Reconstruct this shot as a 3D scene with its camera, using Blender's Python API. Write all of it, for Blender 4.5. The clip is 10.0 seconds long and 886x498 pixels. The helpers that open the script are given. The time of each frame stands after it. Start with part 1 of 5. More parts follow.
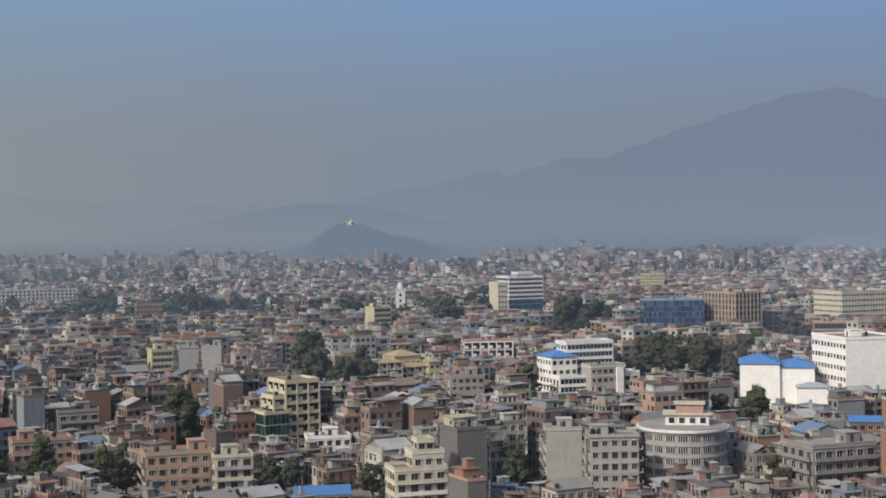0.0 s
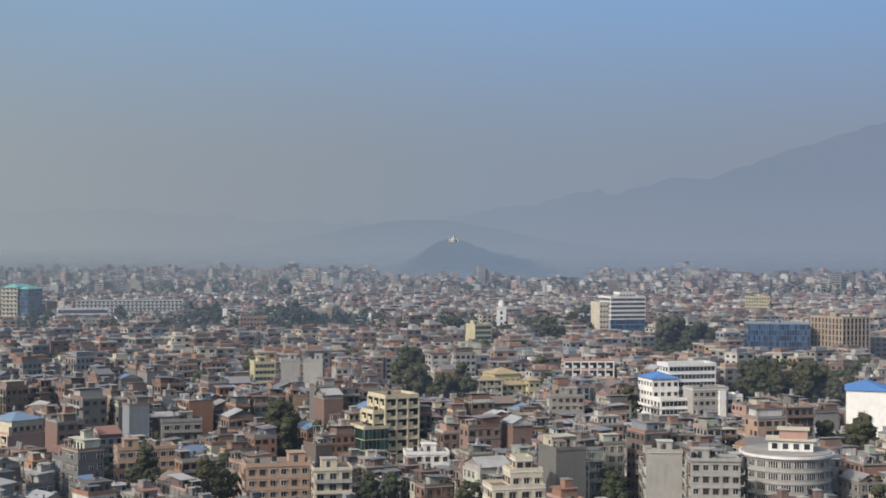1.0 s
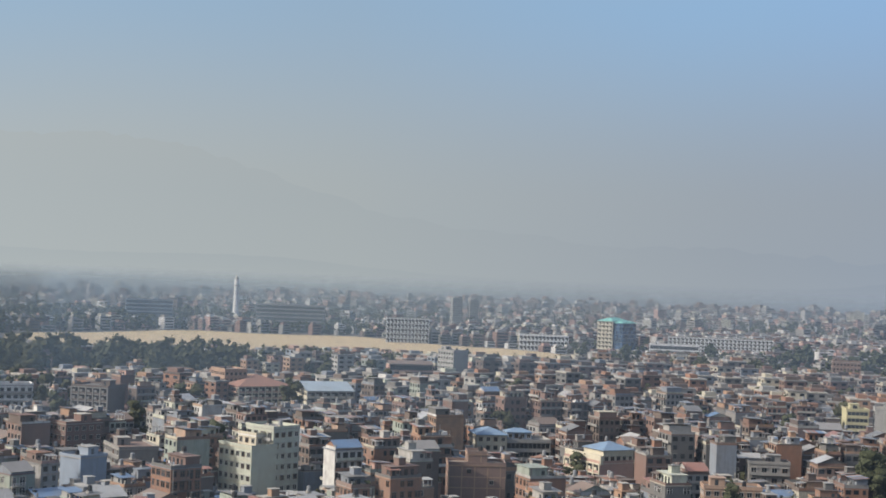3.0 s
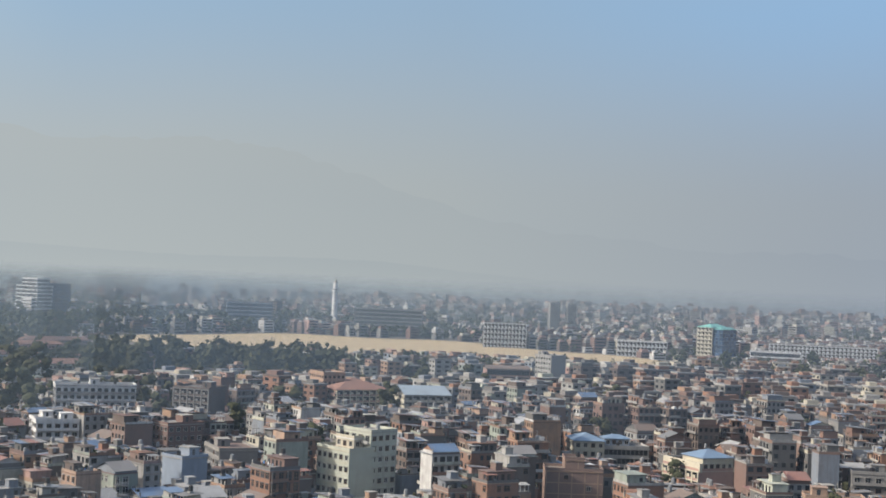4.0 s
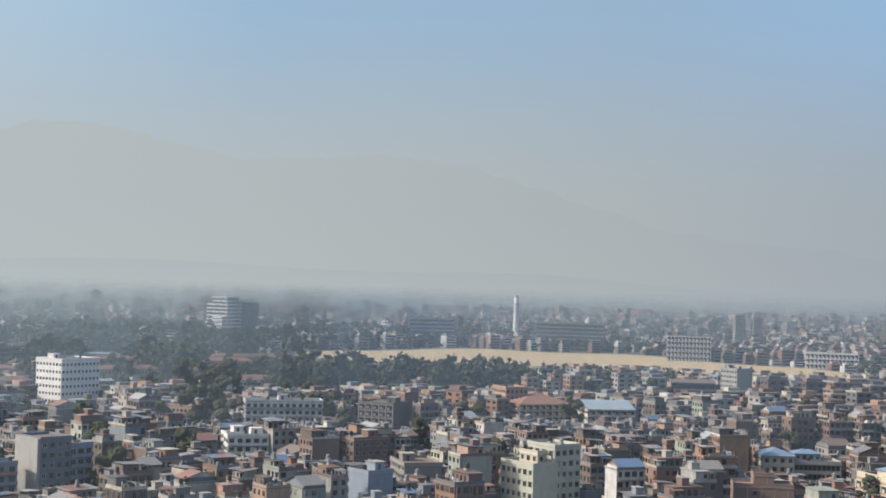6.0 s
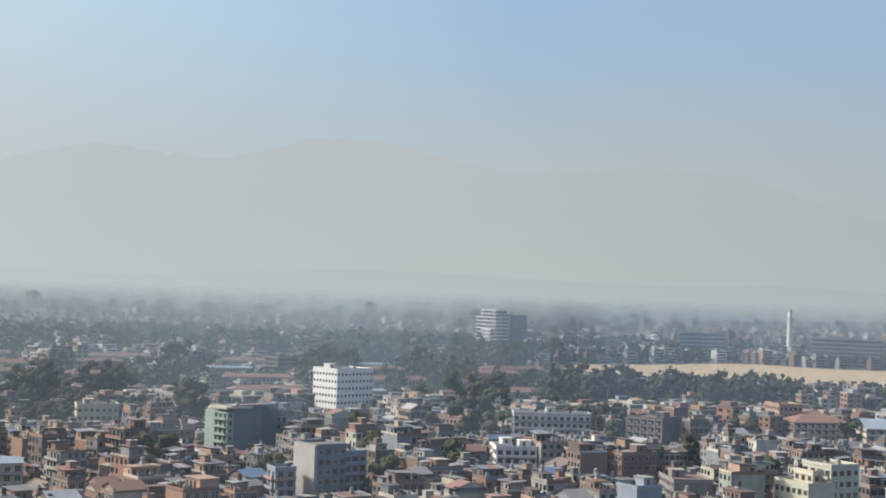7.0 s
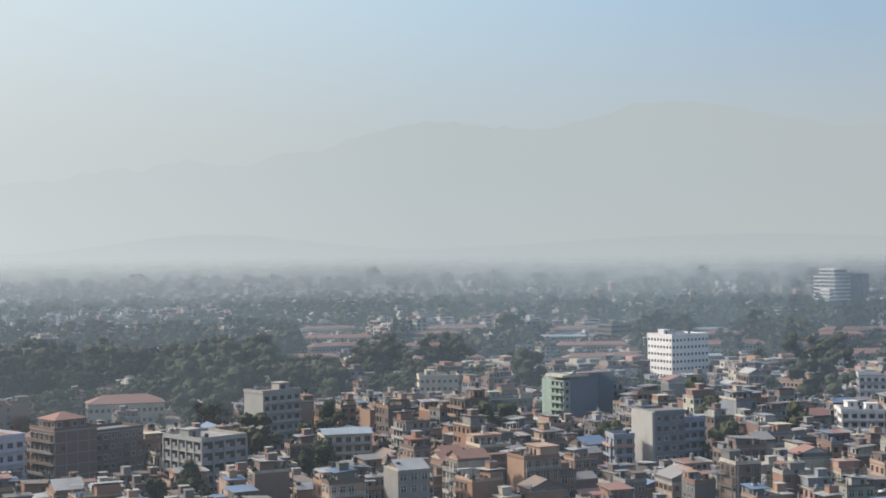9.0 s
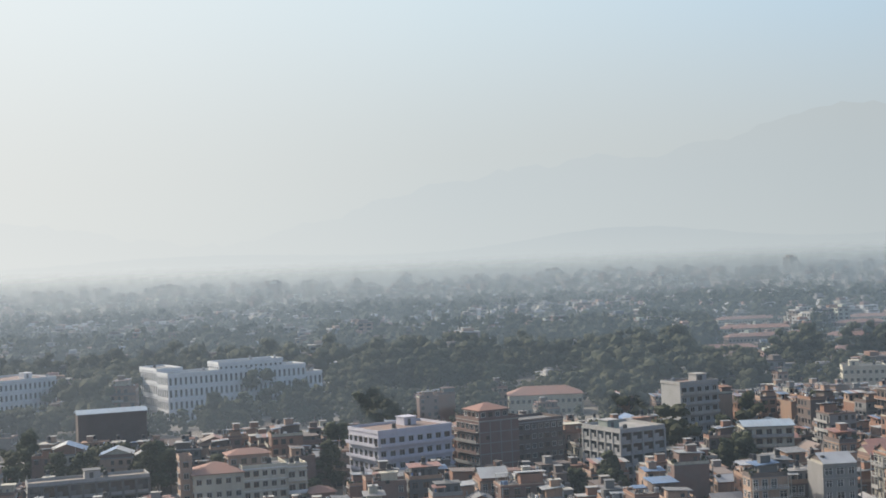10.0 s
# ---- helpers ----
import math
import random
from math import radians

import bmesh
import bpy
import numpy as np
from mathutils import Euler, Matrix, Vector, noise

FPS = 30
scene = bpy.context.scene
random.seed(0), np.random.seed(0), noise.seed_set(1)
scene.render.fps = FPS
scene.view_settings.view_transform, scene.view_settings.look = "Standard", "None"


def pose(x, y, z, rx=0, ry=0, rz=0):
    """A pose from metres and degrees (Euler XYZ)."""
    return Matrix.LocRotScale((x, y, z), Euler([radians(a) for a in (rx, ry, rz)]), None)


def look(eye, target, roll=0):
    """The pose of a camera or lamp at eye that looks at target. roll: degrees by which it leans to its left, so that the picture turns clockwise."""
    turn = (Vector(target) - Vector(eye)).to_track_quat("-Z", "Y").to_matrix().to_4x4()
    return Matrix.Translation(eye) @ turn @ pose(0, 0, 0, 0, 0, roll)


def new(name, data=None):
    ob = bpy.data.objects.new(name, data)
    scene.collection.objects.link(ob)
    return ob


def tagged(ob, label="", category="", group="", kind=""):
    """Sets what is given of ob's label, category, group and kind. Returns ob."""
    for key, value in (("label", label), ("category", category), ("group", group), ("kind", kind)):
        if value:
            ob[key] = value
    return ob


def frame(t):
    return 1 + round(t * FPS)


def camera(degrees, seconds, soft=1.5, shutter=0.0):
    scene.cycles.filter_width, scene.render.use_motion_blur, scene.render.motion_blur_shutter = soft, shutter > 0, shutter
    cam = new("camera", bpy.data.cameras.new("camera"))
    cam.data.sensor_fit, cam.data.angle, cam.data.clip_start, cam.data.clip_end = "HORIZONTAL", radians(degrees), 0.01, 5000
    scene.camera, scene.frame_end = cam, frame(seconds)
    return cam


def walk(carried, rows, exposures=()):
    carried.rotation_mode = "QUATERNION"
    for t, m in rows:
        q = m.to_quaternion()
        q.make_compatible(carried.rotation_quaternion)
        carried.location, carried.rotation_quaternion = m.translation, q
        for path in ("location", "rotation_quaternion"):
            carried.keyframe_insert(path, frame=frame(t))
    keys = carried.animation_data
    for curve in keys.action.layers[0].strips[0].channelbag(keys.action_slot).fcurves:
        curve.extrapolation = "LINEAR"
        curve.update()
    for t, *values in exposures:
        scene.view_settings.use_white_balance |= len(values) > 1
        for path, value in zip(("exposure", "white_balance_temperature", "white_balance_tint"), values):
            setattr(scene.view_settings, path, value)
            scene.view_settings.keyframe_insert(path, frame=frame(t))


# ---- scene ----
from collections import defaultdict

# ---------------------------------------------------------------- camera and its walk
EYE_Z = 75.0
cam = camera(34.8, 10.0, soft=1.7)
# seconds, turn to the left, tilt up, lean (degrees)
TURNS = [
    (0.0, -1.45, -0.72, -0.75), (0.5, -0.02, -0.25, -0.06), (1.0, 2.68, 0.01, 0.27), (1.5, 8.38, 0.48, -0.16),
    (2.0, 15.49, 0.79, 0.64), (2.5, 21.40, 0.89, 1.91), (3.0, 26.38, 1.10, 2.16), (3.2, 28.11, 1.07, 2.40),
    (4.5, 30.67, 1.13, 2.25), (5.0, 31.83, 1.15, 1.93), (5.2, 32.82, 1.22, 2.20), (6.3, 41.38, 1.56, 1.36),
    (6.5, 44.52, 1.63, 1.38), (7.0, 48.48, 1.67, 1.84), (7.5, 53.47, 1.30, 2.54), (8.0, 58.87, 1.21, 1.58),
    (8.5, 63.17, -0.44, 1.01), (9.0, 61.74, 0.21, -0.56), (9.5, 65.75, -0.41, -1.14), (10.0, 78.35, 0.26, -2.2),
]


def aim(yaw, tilt, lean):
    a, b = radians(yaw), radians(tilt)
    eye = Vector((0, 0, EYE_Z))
    return look(eye, eye + 100 * Vector((-math.sin(a) * math.cos(b), math.cos(a) * math.cos(b), math.sin(b))), lean)


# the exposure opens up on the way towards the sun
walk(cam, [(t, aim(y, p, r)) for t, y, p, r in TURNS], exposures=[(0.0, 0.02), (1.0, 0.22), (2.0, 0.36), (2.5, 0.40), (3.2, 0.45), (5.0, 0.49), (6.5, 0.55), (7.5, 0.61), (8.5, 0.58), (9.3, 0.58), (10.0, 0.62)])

# ---------------------------------------------------------------- sky, haze and sun
SUN_YAW, SUN_UP = 132.0, 33.0
SUN_DIR = Vector((-math.sin(radians(SUN_YAW)), math.cos(radians(SUN_YAW)), 0))


def lin(r, g, b, stops=0.0):
    return tuple(((c / 255 + 0.055) / 1.055) ** 2.4 * 2 ** -stops for c in (r, g, b)) + (1.0,)


class Nodes:
    """Short notation for node trees."""

    def __init__(self, tree, keep=False):
        self.tree = tree
        if not keep:
            tree.nodes.clear()

    def add(self, kind, inputs=(), operation="", use_clamp=False, data_type="", blend_type="", smooth=False):
        n = self.tree.nodes.new(kind)
        if operation:
            n.operation = operation
        if use_clamp:
            n.use_clamp = True
        if data_type:
            n.data_type, n.blend_type = data_type, blend_type
        if smooth:
            n.interpolation_type = "SMOOTHSTEP"
        for k, v in dict(inputs).items():
            s = n.inputs[k]
            if isinstance(v, bpy.types.NodeSocket):
                self.tree.links.new(v, s)
            else:
                s.default_value = v
        return n

    def math(self, op, a, b=0.0, clamp=False):
        return self.add("ShaderNodeMath", {0: a, 1: b}, operation=op, use_clamp=clamp).outputs[0]

    def ramp(self, fac, stops, interp="LINEAR"):
        n = self.add("ShaderNodeValToRGB", {0: fac})
        r = n.color_ramp
        r.interpolation = interp
        while len(r.elements) < len(stops):
            r.elements.new(0.5)
        for e, (p, c) in zip(r.elements, stops):
            e.position, e.color = p, c
        return n.outputs[0]

    def mix(self, fac, a, b, blend="MIX"):
        n = self.add("ShaderNodeMix", data_type="RGBA", blend_type=blend)
        for k, v in ((0, fac), (6, a), (7, b)):
            if isinstance(v, bpy.types.NodeSocket):
                self.tree.links.new(v, n.inputs[k])
            else:
                n.inputs[k].default_value = v
        return n.outputs[2]


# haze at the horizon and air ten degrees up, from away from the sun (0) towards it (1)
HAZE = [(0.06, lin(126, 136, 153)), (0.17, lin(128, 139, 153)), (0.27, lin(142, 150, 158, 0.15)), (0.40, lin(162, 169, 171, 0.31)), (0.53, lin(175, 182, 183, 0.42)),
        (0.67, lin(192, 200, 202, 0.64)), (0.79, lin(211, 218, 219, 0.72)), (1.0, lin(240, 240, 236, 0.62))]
AIR = [(0.06, lin(116, 153, 197)), (0.17, lin(122, 156, 196)), (0.27, lin(133, 165, 197, 0.18)), (0.40, lin(147, 174, 199, 0.42)), (0.53, lin(152, 183, 211, 0.50)),
       (0.67, lin(180, 204, 221, 0.46)), (0.79, lin(209, 225, 233, 0.56)), (1.0, lin(246, 247, 244, 0.58))]


def make_world():
    w = bpy.data.worlds.new("hazy_sky")
    scene.world = w
    w.use_nodes = True
    n = Nodes(w.node_tree)
    sky = n.add("ShaderNodeTexSky")
    sky.sky_type, sky.sun_disc = "NISHITA", False
    sky.sun_elevation, sky.sun_rotation = radians(SUN_UP), radians(-SUN_YAW)
    sky.air_density, sky.dust_density, sky.ozone_density = 1.2, 5.0, 1.0
    nish = n.mix(1.0, sky.outputs[0], (0.17, 0.17, 0.17, 1), "MULTIPLY")
    co = n.add("ShaderNodeTexCoord").outputs["Generated"]
    sep = n.add("ShaderNodeSeparateXYZ", {0: co})
    d = n.add("ShaderNodeVectorMath", {0: co, 1: tuple(SUN_DIR)}, operation="DOT_PRODUCT").outputs["Value"]
    s = n.add("ShaderNodeMath", {0: d, 1: 0.5, 2: 0.5}, operation="MULTIPLY_ADD").outputs[0]
    low, high = n.ramp(s, HAZE), n.ramp(s, AIR)
    up = n.add("ShaderNodeMapRange", {"Value": sep.outputs[2], "From Min": 0.05, "From Max": 0.215}, smooth=True).outputs[0]
    soft = n.add("ShaderNodeTexNoise", {"Vector": co, "Scale": 3.0, "Detail": 2.0}).outputs["Fac"]
    up = n.math("ADD", up, n.math("MULTIPLY", n.math("SUBTRACT", soft, 0.5), 0.25), True)
    col = n.mix(up, low, high)
    top = n.add("ShaderNodeMapRange", {"Value": sep.outputs[2], "From Min": 0.22, "From Max": 0.6}).outputs[0]
    col = n.mix(top, col, nish)
    bg = n.add("ShaderNodeBackground", {"Color": col, "Strength": 1.0})
    n.add("ShaderNodeOutputWorld", {"Surface": bg.outputs[0]})


make_world()
sun_data = bpy.data.lights.new("sun", "SUN")
sun_data.energy, sun_data.angle, sun_data.color = 3.0, radians(1.0), (1.0, 0.945, 0.87)
sun = new("sun", sun_data)
sun.matrix_world = look(Vector((0, 0, 0)), -Vector((SUN_DIR.x * math.cos(radians(SUN_UP)), SUN_DIR.y * math.cos(radians(SUN_UP)), math.sin(radians(SUN_UP)))))
sun.location = (0, 0, 900)


# ---------------------------------------------------------------- materials
def surface(name, palette, rough=0.85, grain=0.6, dirt=0.35, spread="object", bump=0.25, metal=0.0, streak=True):
    """Painted, plastered or raw surface: one tone of the palette for each thing, with stains and grain."""
    m = bpy.data.materials.new(name)
    m.use_nodes = True
    n = Nodes(m.node_tree)
    co = n.add("ShaderNodeNewGeometry")
    pos = co.outputs["Position"]
    if len(palette) > 1:
        if spread == "object":
            rnd = n.add("ShaderNodeObjectInfo").outputs["Random"]
        else:
            rnd = co.outputs["Random Per Island"]
        step = 1.0 / len(palette)
        base = n.ramp(rnd, [(i * step, (*c, 1)) for i, c in enumerate(palette)], "CONSTANT")
    else:
        base = n.add("ShaderNodeRGB").outputs[0]
        base.default_value = (*palette[0], 1)
    big = n.add("ShaderNodeTexNoise", {"Vector": pos, "Scale": 0.22, "Detail": 4.0}).outputs["Fac"]
    small = n.add("ShaderNodeTexNoise", {"Vector": pos, "Scale": grain, "Detail": 6.0, "Roughness": 0.65}).outputs["Fac"]
    col = n.mix(n.math("MULTIPLY", n.add("ShaderNodeMapRange", {"Value": big, "From Min": 0.42, "From Max": 0.72}).outputs[0], dirt),
                base, (0.17, 0.155, 0.14, 1))
    if streak:
        scl = n.add("ShaderNodeVectorMath", {0: pos, 1: (1.4, 1.4, 0.12)}, operation="MULTIPLY").outputs[0]
        run = n.add("ShaderNodeTexNoise", {"Vector": scl, "Scale": 1.0, "Detail": 3.0}).outputs["Fac"]
        col = n.mix(n.math("MULTIPLY", n.add("ShaderNodeMapRange", {"Value": run, "From Min": 0.5, "From Max": 0.75}).outputs[0], dirt),
                    col, (0.12, 0.11, 0.10, 1))
    col = n.mix(0.35, col, n.ramp(small, [(0.3, (0.55, 0.55, 0.55, 1)), (0.7, (1, 1, 1, 1))]), "MULTIPLY")
    bmp = n.add("ShaderNodeBump", {"Height": small, "Strength": bump, "Distance": 0.08})
    b = n.add("ShaderNodeBsdfPrincipled", {"Base Color": col, "Roughness": rough, "Metallic": metal, "Specular IOR Level": 0.22, "Normal": bmp.outputs[0]})
    n.add("ShaderNodeOutputMaterial", {"Surface": b.outputs[0]})
    return m


def glass(name, tone, rough=0.12):
    m = bpy.data.materials.new(name)
    m.use_nodes = True
    n = Nodes(m.node_tree)
    pos = n.add("ShaderNodeNewGeometry")
    v = n.ramp(pos.outputs["Random Per Island"], [(0, (*[c * 0.5 for c in tone], 1)), (0.6, (*tone, 1)), (1.0, (*[min(1, c * 2.2) for c in tone], 1))])
    wob = n.add("ShaderNodeTexNoise", {"Vector": pos.outputs["Position"], "Scale": 0.7}).outputs["Fac"]
    bmp = n.add("ShaderNodeBump", {"Height": wob, "Strength": 0.1, "Distance": 0.1})
    b = n.add("ShaderNodeBsdfPrincipled", {"Base Color": v, "Roughness": rough, "Normal": bmp.outputs[0]})
    n.add("ShaderNodeOutputMaterial", {"Surface": b.outputs[0]})
    return m


BRICK, BRICK2, BROWN = (0.175, 0.112, 0.094), (0.215, 0.150, 0.127), (0.125, 0.098, 0.086)
CEMENT, CEMENT2, DARKC = (0.225, 0.218, 0.208), (0.33, 0.325, 0.31), (0.13, 0.13, 0.128)
CREAM, WHITE, PEACH = (0.43, 0.40, 0.32), (0.68, 0.68, 0.67), (0.36, 0.25, 0.185)
PINK, PALE, GREEN = (0.37, 0.24, 0.205), (0.44, 0.455, 0.38), (0.28, 0.37, 0.31)
BLUISH, YELLOW = (0.25, 0.30, 0.37), (0.47, 0.435, 0.27)
RUST, SAND = (0.255, 0.140, 0.095), (0.31, 0.20, 0.135)
CHALK, SAGE, SLATE = (0.50, 0.495, 0.48), (0.27, 0.305, 0.265), (0.20, 0.225, 0.26)
TOWN = [BRICK, RUST, BROWN, CEMENT, BRICK, CEMENT2, CREAM, CHALK, BRICK2, DARKC, SLATE, PEACH, BROWN, RUST, PINK, BROWN, PALE, DARKC, SLATE, BRICK, CEMENT, SAND, SAGE, CEMENT2]

WARM = [BRICK, RUST, SAND, BROWN, CREAM, RUST, BRICK, PEACH, DARKC, RUST, SAND, CEMENT, PEACH, BROWN]
pale = lambda tones: [tuple(1.02 * v for v in c) for c in tones]
M = {
    "town": surface("town_walls", pale(TOWN), dirt=0.5),
    "town_far": surface("town_walls_far", pale(TOWN), dirt=0.5, spread="island"),
    "old_town": surface("old_town_walls", pale([BRICK, BROWN, RUST, DARKC, BRICK, CEMENT, BROWN, BRICK2, RUST, CREAM, DARKC, BROWN, SLATE, BRICK, CEMENT2, SAND]), spread="island"),
    "far_walls": surface("far_town_walls", [CEMENT2, BROWN, CREAM, BRICK2, CEMENT, CHALK, BRICK, PINK, CEMENT, BRICK, CEMENT2, DARKC], spread="island", streak=False),
    "warm_town": surface("warm_town_walls", WARM),
    "warm_far": surface("warm_town_walls_far", WARM, spread="island"),
    "slab": surface("weathered_concrete", [CEMENT, CEMENT2, DARKC, (0.37, 0.35, 0.31)]),
    "slab_far": surface("weathered_concrete_far", [CEMENT, CEMENT2, BROWN, (0.37, 0.35, 0.31)], spread="island", streak=False),
    "terrace": surface("roof_terrace", [(0.21, 0.20, 0.185), (0.25, 0.205, 0.165), (0.16, 0.157, 0.152), (0.22, 0.15, 0.12), (0.31, 0.295, 0.27)], dirt=0.6, streak=False),
    "pane": glass("window_pane", (0.022, 0.026, 0.03)),
    "bluepane": glass("blue_glass", (0.03, 0.055, 0.10), 0.08),
    "greenpane": glass("dark_green_glass", (0.012, 0.035, 0.032), 0.06),
    "frame": surface("window_frame", [(0.5, 0.48, 0.44), (0.2, 0.12, 0.08), (0.65, 0.63, 0.6)], dirt=0.2, streak=False),
    "tank": surface("black_plastic", [(0.02, 0.02, 0.022), (0.03, 0.03, 0.03), (0.02, 0.02, 0.025), (0.24, 0.25, 0.26)], rough=0.45, dirt=0.15, streak=False),
    "tin_blue": surface("blue_sheet_roof", [(0.07, 0.20, 0.46)], rough=0.45, dirt=0.25, streak=False),
    "tin_slate": surface("slate_blue_sheet_roof", [(0.17, 0.25, 0.35)], rough=0.55, dirt=0.35, streak=False),
    "tin_grey": surface("grey_sheet_roof", [(0.30, 0.36, 0.41)], rough=0.45, dirt=0.35, streak=False),
    "tin_mix": surface("sheet_roof", [(0.13, 0.20, 0.31), (0.33, 0.34, 0.35), (0.27, 0.14, 0.11), (0.24, 0.23, 0.22), (0.17, 0.17, 0.17), (0.36, 0.36, 0.35), (0.20, 0.15, 0.12)], rough=0.5, dirt=0.4, streak=False),
    "tin_green": surface("green_sheet_roof", [(0.20, 0.48, 0.42)], rough=0.5, dirt=0.2, streak=False),
    "clean": surface("clean_white_paint", [(0.72, 0.715, 0.70)], dirt=0.07),
    "buff": surface("buff_paint", [(0.50, 0.455, 0.33)], dirt=0.15),
    "lilac": surface("lilac_white_paint", [(0.50, 0.485, 0.53)], dirt=0.15),
    "tan": surface("tan_cladding", [(0.37, 0.295, 0.21)], dirt=0.2),
    "ochre": surface("ochre_roof", [(0.38, 0.30, 0.17)], dirt=0.3, streak=False),
    "tile": surface("red_tile_roof", [(0.27, 0.155, 0.12)], dirt=0.35, streak=False, grain=1.5),
    "ground": surface("dusty_ground", [(0.20, 0.18, 0.15)], dirt=0.6, grain=0.4, streak=False),
    "field": surface("dry_grass", [(0.52, 0.40, 0.23)], dirt=0.15, grain=0.15, streak=False),
    "bark": surface("bark", [(0.10, 0.075, 0.055)], streak=False, grain=3.0),
}
# slate also serves as painted shade on two block fronts
for key, c in (("white", WHITE), ("slate", (0.155, 0.185, 0.22)), ("cream", (0.51, 0.47, 0.37)), ("brick", BRICK), ("brick2", BRICK2), ("brown", BROWN), ("cement", CEMENT), ("cement2", CEMENT2),
               ("dark", DARKC), ("peach", PEACH), ("pink", PINK), ("pale", PALE), ("green", GREEN), ("bluish", BLUISH), ("yellow", YELLOW), ("sage", SAGE)):
    M[key] = surface(key + "_plaster", [c], dirt=0.22)


def leafy(name, tones):
    m = bpy.data.materials.new(name)
    m.use_nodes = True
    n = Nodes(m.node_tree)
    g = n.add("ShaderNodeNewGeometry")
    rnd = n.add("ShaderNodeObjectInfo").outputs["Random"]
    a = n.ramp(g.outputs["Random Per Island"], [(0.0, (*tones[0], 1)), (0.5, (*tones[1], 1)), (1.0, (*tones[2], 1))])
    col = n.mix(n.math("MULTIPLY", rnd, 0.5), a, (0.075, 0.062, 0.03, 1))
    stand = n.add("ShaderNodeTexNoise", {"Vector": g.outputs["Position"], "Scale": 0.045, "Detail": 2.0}).outputs["Fac"]
    col = n.mix(n.add("ShaderNodeMapRange", {"Value": stand, "From Min": 0.45, "From Max": 0.68}).outputs[0], col, (0.062, 0.068, 0.040, 1))
    d = n.add("ShaderNodeBsdfPrincipled", {"Base Color": col, "Roughness": 0.9, "Specular IOR Level": 0.15})
    t = n.add("ShaderNodeBsdfTranslucent", {"Color": col})
    mx = n.add("ShaderNodeMixShader", {0: 0.12, 1: d.outputs[0], 2: t.outputs[0]})
    n.add("ShaderNodeOutputMaterial", {"Surface": mx.outputs[0]})
    return m


M["leaf"] = leafy("foliage", [(0.040, 0.050, 0.029), (0.048, 0.058, 0.033), (0.058, 0.067, 0.038)])


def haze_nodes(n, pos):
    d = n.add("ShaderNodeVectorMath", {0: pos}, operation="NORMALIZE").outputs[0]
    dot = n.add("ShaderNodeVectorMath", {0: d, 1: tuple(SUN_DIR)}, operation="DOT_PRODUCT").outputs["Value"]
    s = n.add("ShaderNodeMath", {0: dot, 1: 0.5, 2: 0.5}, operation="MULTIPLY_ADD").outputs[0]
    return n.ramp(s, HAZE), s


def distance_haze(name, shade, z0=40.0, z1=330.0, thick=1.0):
    """Far hills as a plain glowing backdrop: the haze is painted into their emission colour. thick: how much of the
    shade is left towards the parade ground.
    """
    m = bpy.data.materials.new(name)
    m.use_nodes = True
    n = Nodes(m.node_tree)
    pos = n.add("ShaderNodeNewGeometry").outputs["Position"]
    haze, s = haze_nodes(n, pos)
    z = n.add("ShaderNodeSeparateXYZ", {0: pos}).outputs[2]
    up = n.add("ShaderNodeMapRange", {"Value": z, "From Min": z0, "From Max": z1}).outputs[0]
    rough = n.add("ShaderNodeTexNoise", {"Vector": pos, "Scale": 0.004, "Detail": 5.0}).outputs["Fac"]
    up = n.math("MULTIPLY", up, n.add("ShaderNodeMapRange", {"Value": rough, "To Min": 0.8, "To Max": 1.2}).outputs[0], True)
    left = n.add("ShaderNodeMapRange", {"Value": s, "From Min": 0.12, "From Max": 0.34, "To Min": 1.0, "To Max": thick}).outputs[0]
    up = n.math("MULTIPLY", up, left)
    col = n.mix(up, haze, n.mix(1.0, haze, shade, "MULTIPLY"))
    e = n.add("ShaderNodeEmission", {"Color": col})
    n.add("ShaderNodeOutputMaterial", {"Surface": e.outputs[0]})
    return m


